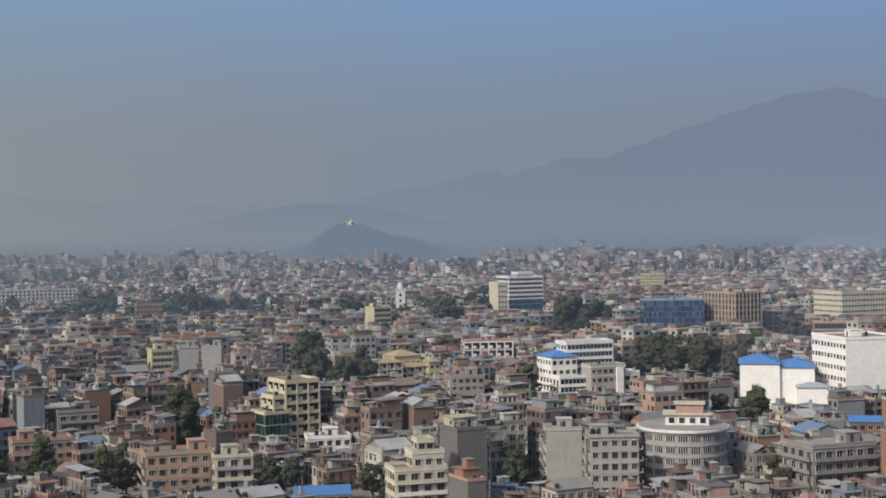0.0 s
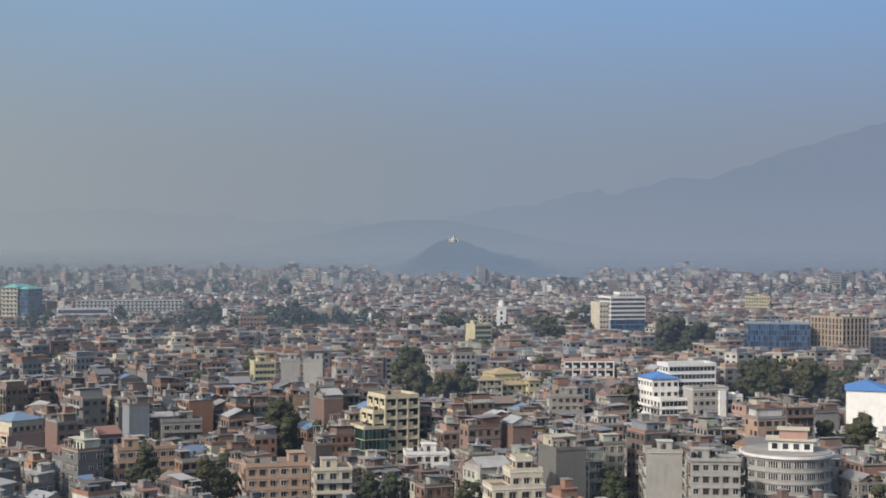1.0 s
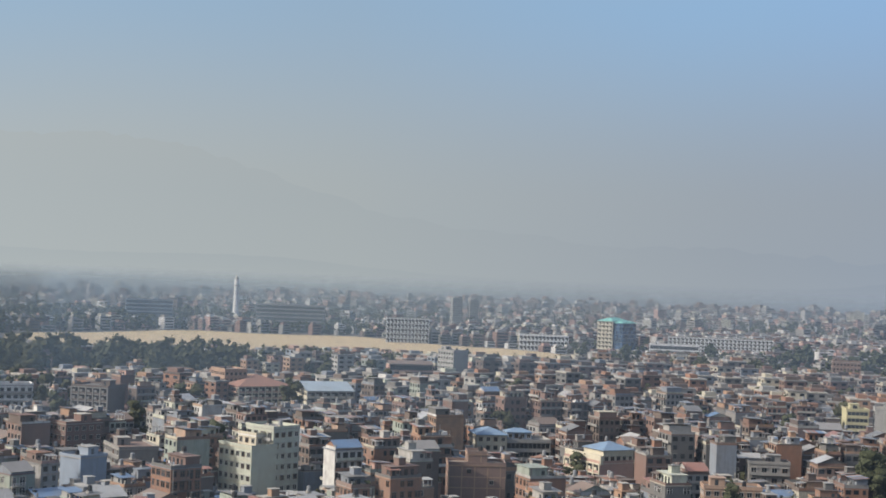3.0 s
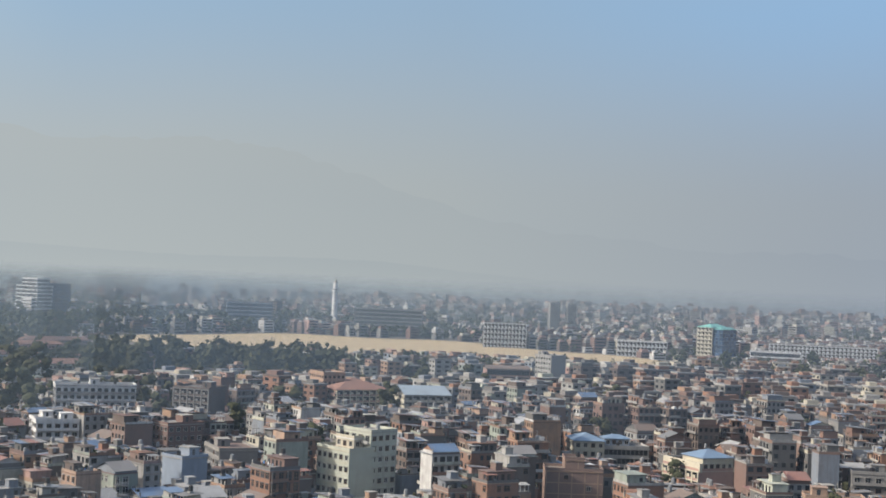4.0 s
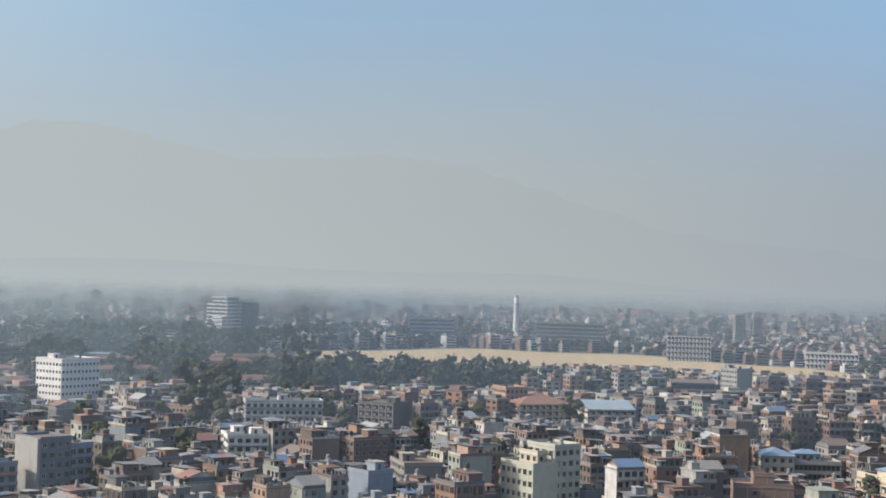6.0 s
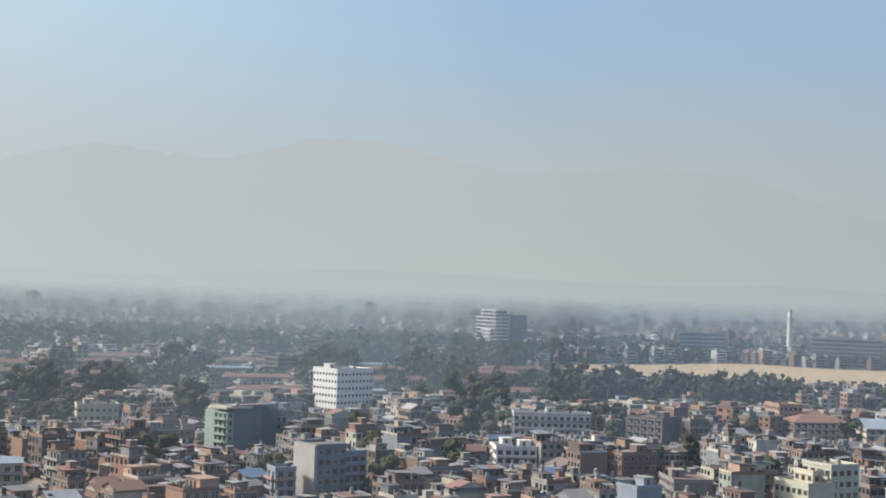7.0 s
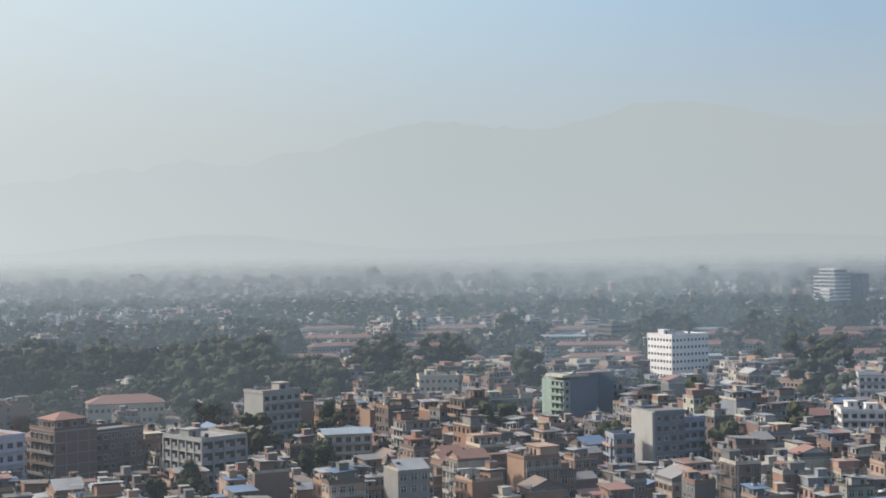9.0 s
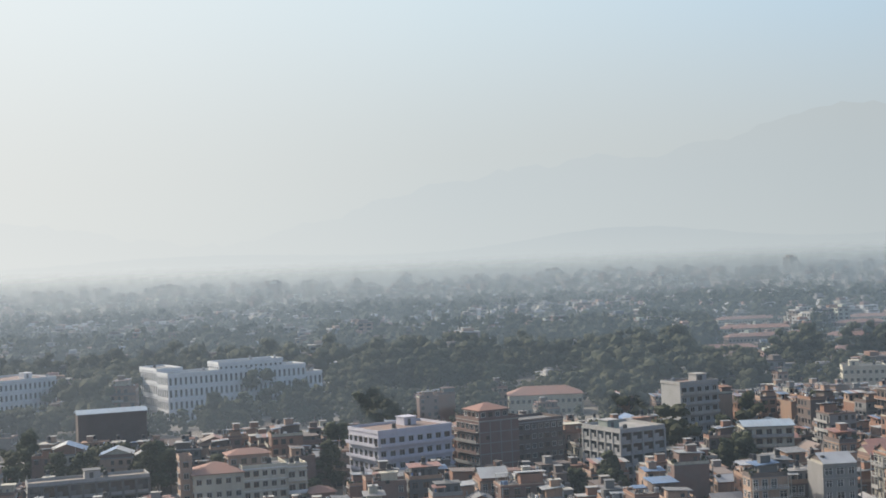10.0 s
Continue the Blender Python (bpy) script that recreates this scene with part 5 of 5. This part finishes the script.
house_labels = ["brick and concrete town house with a roof terrace", "cement town house with balconies and a water tank on the roof",
                "weathered narrow house with a stair hut on the roof"]
near_spots, mid_spots, far_spots, tree_spots = [], [], [], []
CELL = 11.8
ca, sa = math.cos(radians(22)), math.sin(radians(22))
for i in range(-170, 170):
    for j in range(-170, 170):
        gx, gy = i * CELL + (i // 5) * 3.0 + rng.uniform(-1.3, 1.3), j * CELL + (j // 7) * 3.5 + rng.uniform(-1.3, 1.3)
        x, y = gx * ca - gy * sa, gx * sa + gy * ca
        yaw, dist = polar(x, y)
        if not (-21.5 < yaw < 99.5 and 352 < dist < 1900):
            continue
        kind = wooded(yaw, dist)
        if kind == 2:
            continue
        if kind and rng.random() < (0.95 if kind == 3 else 0.74 if dist > 1050 or yaw > 84 else 0.84 if yaw > 66 else 0.68):
            if is_free(x, y, 3.0) and limit(yaw, dist, 3.0) > 8.0:
                tree_spots.append((x, y, yaw, dist))
            continue
        if dist > 430 and rng.random() < (0.05 if yaw < 40 else 0.12 if dist < 600 else 0.22) and is_free(x, y, 3.0) and limit(yaw, dist, 3.0) > 8.0:
            tree_spots.append((x, y, yaw, dist))
            continue
        if not is_free(x, y, 5.5):
            continue
        top = limit(yaw, dist, 5.0)
        if top < 5.0:
            if top > 1.0 and rng.random() < 0.12 and is_free(x, y, 8):
                tree_spots.append((x, y, yaw, dist))
            continue
        spot = (x, y, yaw, dist, top)
        (near_spots if dist < 720 else far_spots).append(spot)
near_spots.sort(key=lambda q: q[3])
near_spots, mid_spots = near_spots[:340], near_spots[340:]
print("spots", len(near_spots), len(mid_spots), len(far_spots), len(tree_spots))


def pick(top):
    n = rng.choice([2, 3, 3, 4, 4, 5, 5, 6, 7])
    while n > 2 and n * 2.95 + 1.0 > top:
        n -= 1
    sink = 0.0 if n * 2.95 <= top else min(2.9, n * 2.95 - top)
    return rng.choice(KINDS[n]), sink


quarter = []
for spots, split in ((near_spots, True), (mid_spots, False)):
    for x, y, yaw, dist, top in spots:
        (meshes, row), sink = pick(top)
        turn = facing_angle(x, y) + 90 * rng.randint(0, 3) + rng.uniform(-4, 4)
        if not split:
            quarter.append(((x, y, -sink, radians(turn), rng.uniform(0.92, 1.08)), row))
            continue
        ob = new("house")
        for me, nm in zip(meshes, HOUSE_PARTS):
            q = part(nm, me, ob)
            if yaw > 56:
                for slot in q.material_slots:
                    if slot.material == M["town"]:
                        slot.link = "OBJECT"
                        slot.material = M["warm_town"]
        ob.matrix_world = pose(x, y, -sink, 0, 0, turn)
        tagged(ob, house_labels[(int(abs(x)) + int(abs(y))) % 3], "house", "town houses")


# ---------------------------------------------------------------- the rest of the town, uncountable
def template(n, w, d, detail):
    """A plain far house: walls, roof edge, window strips, stair hut. Vertices, quads, material numbers."""
    ms = Mesher()
    h = n * 3.0
    ms.box(-w / 2, w / 2, -d / 2, d / 2, -0.5, h, "town_far", False)
    ms.box(-w * 0.35, w * 0.1, -d * 0.2, d * 0.4, h, h + 2.6, "town_far", False)
    if not detail:
        for k in range(n):
            z = k * 3.0
            for y in (-d / 2 - 0.04, d / 2 + 0.04):
                ms.face([(-w * 0.4, y, z + 1.0), (w * 0.4, y, z + 1.0), (w * 0.4, y, z + 2.3), (-w * 0.4, y, z + 2.3)], "pane")
    if detail:
        ms.box(-w / 2 - 0.3, w / 2 + 0.3, -d / 2 - 0.3, d / 2 + 0.3, h, h + 0.7, "slab_far", False)
        fs = faces_of(w, d)
        for q in ("front", "right", "back", "left"):
            f = fs[q]
            f = ((f[0][0] - w / 2, f[0][1] - d / 2), f[1], f[2], f[3])
            (ox, oy), (ax, ay), (nx, ny), L = f
            c = 2
            for k in range(n):
                z = k * 3.0
                for i in range(c):
                    s0, s1 = L * (i + 0.25) / c, L * (i + 0.75) / c
                    ms.face([(ox + ax * s0 + nx * 0.04, oy + ay * s0 + ny * 0.04, z + 0.9), (ox + ax * s1 + nx * 0.04, oy + ay * s1 + ny * 0.04, z + 0.9),
                             (ox + ax * s1 + nx * 0.04, oy + ay * s1 + ny * 0.04, z + 2.3), (ox + ax * s0 + nx * 0.04, oy + ay * s0 + ny * 0.04, z + 2.3)], "pane")
    return np.array(ms.v, float), np.array(ms.f), np.array([["town_far", "slab_far", "pane"].index(ms.mats[i]) for i in ms.m])


def scatter(name, temps, places, mats, label, category):
    """Joins copies of the templates at x, y, z, turn, scale into one object."""
    vs, fs, ids, base = [], [], [], 0
    for (x, y, z, turn, sc), t in places:
        v, f, mi = temps[t]
        c, s = math.cos(turn), math.sin(turn)
        q = v * sc
        vs.append(np.stack([q[:, 0] * c - q[:, 1] * s + x, q[:, 0] * s + q[:, 1] * c + y, q[:, 2] + z], 1))
        fs.append(f + base)
        ids.append(mi)
        base += len(v)
    vs, fs, ids = np.concatenate(vs), np.concatenate(fs), np.concatenate(ids)
    me = bpy.data.meshes.new(name)
    me.vertices.add(len(vs))
    me.vertices.foreach_set("co", vs.ravel())
    me.loops.add(len(fs) * 4)
    me.loops.foreach_set("vertex_index", fs.ravel().astype(np.int32))
    me.polygons.add(len(fs))
    me.polygons.foreach_set("loop_start", np.arange(0, len(fs) * 4, 4, dtype=np.int32))
    me.polygons.foreach_set("material_index", ids.astype(np.int32))
    for m in mats:
        me.materials.append(M[m])
    me.polygons.foreach_set("use_smooth", np.zeros(len(fs), bool))
    me.update(calc_edges=True)
    return tagged(new(name, me), label, category, kind="stuff")


town_mats = ["town_far", "slab_far", "pane"]
fine = [template(n, w, d, True) for n, w, d in ((3, 9, 10), (4, 8, 9), (4, 11, 9), (5, 9, 9), (5, 10, 11), (6, 9, 12))]
plain = [template(n, w, d, False) for n, w, d in ((2, 14, 11), (3, 11, 12), (4, 12, 10), (5, 13, 11), (7, 16, 13))]
places = []
back_spots = [q for q in far_spots if q[3] >= 1300]
for x, y, yaw, dist, top in far_spots:
    if dist >= 1300:
        continue
    t = rng.choice([0, 0, 1, 2, 3, 4, 5])
    hh = (3, 4, 4, 5, 5, 6)[t] * 3.0
    sink = max(0.0, hh + 1 - top)
    if sink < hh - 3:
        places.append(((x, y, -sink, radians(facing_angle(x, y) + 90 * rng.randint(0, 3) + rng.uniform(-5, 5)), rng.uniform(0.85, 1.15)), t))
far_old = lambda q: 3.0 < polar(q[0][0], q[0][1])[0] < 23.0
scatter("town", fine, [q for q in places if not far_old(q)], town_mats, "dense brick and concrete town houses stretching away", "houses")
scatter("old_town", fine, [q for q in places if far_old(q)], ["old_town"] + town_mats[1:], "dense dark brick old town stretching away", "houses")
old = lambda q: 3.0 < polar(q[0][0], q[0][1])[0] < 23.0
warm = lambda q: polar(q[0][0], q[0][1])[0] > 56.0
scatter("town", ROWS, [q for q in quarter if warm(q)], ["warm_far"] + JOINED[1:], "crowded warm-toned brick and plaster houses", "houses")
scatter("town", ROWS, [q for q in quarter if not old(q) and not warm(q)], JOINED, "crowded rows of brick and concrete town houses", "houses")
scatter("old_town", ROWS, [q for q in quarter if old(q)], ["old_town"] + JOINED[1:], "crowded dark brick houses of the old town", "houses")
places = []
for x, y, yaw, dist, top in back_spots:
    t = rng.choice([0, 1, 2, 2, 3])
    hh = (2, 3, 4, 5)[t] * 3.0
    sink = max(0.0, hh + 1 - top)
    if sink < hh - 3:
        places.append(((x, y, -sink, radians(facing_angle(x, y)), rng.uniform(0.85, 1.15)), t))
for _ in range(10000):
    dist = math.sqrt(rng.uniform(1900 ** 2, 4300 ** 2))
    yaw = rng.uniform(-22, 100)
    x, y = at(yaw, dist)
    if -3.2 < yaw < 5.6 and dist > 3250:
        continue
    if noise.noise(Vector((x * 0.003, y * 0.003, 1.0))) < -0.25 or (yaw > 38 and rng.random() < 0.6):
        continue
    places.append(((x, y, 0, rng.uniform(0, 3.14), rng.uniform(0.8, 1.3) * (1.0 + max(0.0, dist - 2300) / 2600)), rng.choice([0, 0, 1, 1, 1, 2, 2, 3] + ([4] if rng.random() < 0.1 else []))))
scatter("distant_town", plain, places, ["far_walls", "slab_far", "pane"], "pale far town houses reaching the foot of the hills", "houses")


# ---------------------------------------------------------------- trees
def leaf_cloud(r, radius, tall, clumps, leaves, size, conic=0.0, fine=True):
    """A crown: uneven knots of foliage and loose leaf tufts round them."""
    v, f = [], []
    spots = []
    for _ in range(clumps):
        a, q, u = r.uniform(0, 6.28), r.random() ** 0.6, r.random()
        reach = radius * (1 - conic * u) * (0.5 + 0.5 * math.sin(math.pi * min(1, u * 0.9 + 0.14)))
        spots.append((Vector((math.cos(a) * q * reach, math.sin(a) * q * reach, u * tall)), r.uniform(0.15, 0.28) * radius * (1.0 if clumps > 20 else 1.35)))
    for c, cr in spots:
        n = 2 if fine else 1
        rot = Euler((r.uniform(0, 3), r.uniform(0, 3), r.uniform(0, 3))).to_matrix()
        for ax in range(3):
            for sg in (-1, 1):
                for i in range(n):
                    for j in range(n):
                        quad = []
                        for di, dj in ((0, 0), (1, 0), (1, 1), (0, 1)) if sg > 0 else ((0, 0), (0, 1), (1, 1), (1, 0)):
                            p = [0.0, 0.0, 0.0]
                            p[ax], p[(ax + 1) % 3], p[(ax + 2) % 3] = sg, -1 + 2 * (i + di) / n, -1 + 2 * (j + dj) / n
                            p = Vector(p).normalized()
                            k = 1 + 0.45 * noise.noise(p * 2.3 + c * 1.7)
                            p = rot @ (p * cr * k)
                            quad.append((c.x + p.x, c.y + p.y, c.z + p.z * 0.8))
                        m = len(v)
                        v += quad
                        f.append((m, m + 1, m + 2, m + 3))
    for i in range(leaves):
        c, cr = spots[i % len(spots)]
        p = Vector((r.gauss(0, 1), r.gauss(0, 1), r.gauss(0, 0.9))).normalized() * cr * r.uniform(0.9, 1.35)
        n1 = Vector((r.uniform(-1, 1), r.uniform(-1, 1), r.uniform(-1, 1))).normalized()
        n2 = n1.cross(Vector((r.uniform(-1, 1), r.uniform(-1, 1), 0.3))).normalized()
        s = size * r.uniform(0.5, 1.2)
        q, k = c + p, len(v)
        v += [tuple(q - n1 * s - n2 * s * 0.7), tuple(q + n1 * s - n2 * s * 0.7), tuple(q + n1 * s + n2 * s * 0.7), tuple(q - n1 * s + n2 * s * 0.7)]
        f.append((k, k + 1, k + 2, k + 3))
    return v, f


def tree_meshes(seed):
    r = random.Random(seed)
    tall, radius, conic = r.choice([(10, 4.4, 0.2), (13, 5.4, 0.1), (16, 5.6, 0.5), (9, 4.6, 0.0), (17, 4.4, 0.6), (14, 6.3, 0.2)])
    tr = Mesher()
    tr.prism(0, 0, -0.3, tall * 0.45, 0.38, 0.22, 8, "bark")
    for _ in range(6):
        a, q = r.uniform(0, 6.28), r.uniform(0.5, 0.8) * radius
        z0, z1 = tall * r.uniform(0.25, 0.42), tall * r.uniform(0.5, 0.8)
        e = Vector((math.cos(a) * q, math.sin(a) * q, z1))
        o = Vector((0, 0, z0))
        for w0, p, p2 in ((0.16, o, o.lerp(e, 0.55) + Vector((0, 0, 0.4))), (0.10, o.lerp(e, 0.55) + Vector((0, 0, 0.4)), e)):
            for u in (Vector((1, 0, 0)), Vector((0, 1, 0))):
                tr.face([p - u * w0, p + u * w0, p2 + u * w0 * 0.5, p2 - u * w0 * 0.5], "bark")
    v, f = leaf_cloud(r, radius, tall * 0.74, 36, 1000, 0.25, conic, True)
    cr = Mesher()
    cr.v, cr.f, cr.m, cr.mats = [(a, b3, c + tall * 0.26) for a, b3, c in v], f, [0] * len(f), ["leaf"]
    return tr.mesh("trunk"), cr.mesh("crown")


TREES = [tree_meshes(40 + q) for q in range(8)]
# tree scale capped by the camera's sight lines
TREE_CAP = {(x, y): max(0.6, limit(yaw, dist, 4.0) / (8.5 if dist > 800 else 12.0)) for x, y, yaw, dist in tree_spots}
TALL = {}
for x, y, yaw, dist in GROUP_TREES:
    if yaw == -6.7:
        TALL[x, y] = 1.6
    elif yaw < 20 and 1100 < math.hypot(x, y) < 1450:
        TALL[x, y] = 1.35
    if 82 < yaw < 96:
        TREE_CAP[x, y] = 1.05
tree_spots += GROUP_TREES
tree_spots.sort(key=lambda q: q[3])
lone, wood = tree_spots[:225], tree_spots[225:]
for x, y, yaw, dist in lone:
    k = rng.randint(0, 7)
    ob = new("tree")
    ob.matrix_world = pose(x, y, 0, 0, 0, rng.uniform(0, 360)) @ Matrix.Scale(TALL.get((x, y), 1.0) * min(TREE_CAP.get((x, y), 2.0), rng.uniform(0.7, 1.05) if math.hypot(x, y) < 470 else rng.uniform(0.95, 1.5)), 4)
    part("trunk", TREES[k][0], ob)
    part("crown", TREES[k][1], ob)
    tagged(ob, ("broad dusty green garden tree among the houses", "tall dark green tree with an uneven crown")[k % 2], "tree", "garden trees")

woods = []
for q in range(5):
    r = random.Random(90 + q)
    v, f = leaf_cloud(r, 5.2, 10.5, 12, 60, 0.5, (0.15, 0.4, 0.0, 0.3, 0.5)[q], True)
    v = np.array(v) + np.array([0, 0, 1.6])
    woods.append((v, np.array(f), np.zeros(len(f), int)))
mid_crowns, far_crowns = [], []
for q in range(5):
    v, f = leaf_cloud(random.Random(290 + q), 5.2, 10.0, 11, 30, 0.6, (0.15, 0.4, 0.0, 0.3, 0.5)[q], False)
    mid_crowns.append((np.array(v) + np.array([0, 0, 1.6]), np.array(f), np.zeros(len(f), int)))
for q in range(5):
    v, f = leaf_cloud(random.Random(190 + q), 5.4, 8.5, 5, 4, 1.1, 0.15, False)
    far_crowns.append((np.array(v) + np.array([0, 0, 2.0]), np.array(f), np.zeros(len(f), int)))
places = [((x, y, 0, rng.uniform(0, 6), TALL.get((x, y), 1.0) * min(TREE_CAP.get((x, y), 2.0), rng.choice((0.9, 1.2, 1.5, 1.8, 2.1)) * rng.uniform(0.9, 1.1) if yaw > 33 else rng.uniform(0.9, 1.6))), rng.randint(0, 4)) for x, y, yaw, dist in wood for _ in range(1)]
for yy in range(170):
    yaw = rng.uniform(20.5, 44)
    x, y = at(yaw, field_near(yaw) - rng.uniform(2, 25) if yy % 3 else field_far(yaw) + rng.uniform(2, 40))
    places.append(((x, y, 0, rng.uniform(0, 6), rng.uniform(0.25, 0.5) if yy % 3 else rng.uniform(0.5, 1.0)), rng.randint(0, 4)))
for _ in range(2600):
    dist = math.sqrt(rng.uniform(1800 ** 2, 3100 ** 2))
    yaw = rng.uniform(-22, 100)
    x, y = at(yaw, dist)
    if noise.noise(Vector((x * 0.003, y * 0.003, 1.0))) < 0.05 or yaw > 22:
        places.append(((x, y, 0, rng.uniform(0, 6), rng.uniform(1.0, 1.7)), rng.randint(0, 4)))
near_woods = [q for q in places if math.hypot(q[0][0], q[0][1]) < 930]
mid_woods = [q for q in places if 930 <= math.hypot(q[0][0], q[0][1]) < 1180]
far_woods = [q for q in places if math.hypot(q[0][0], q[0][1]) >= 1180]
print("woods", len(near_woods), len(far_woods))
scatter("woods", woods, near_woods, ["leaf"], "dark green park trees standing close together", "trees")
scatter("woods", mid_crowns, mid_woods, ["leaf"], "dark green park trees before the parade ground", "trees")
scatter("distant_woods", far_crowns, far_woods, ["leaf"], "pale green far trees between the houses", "trees")
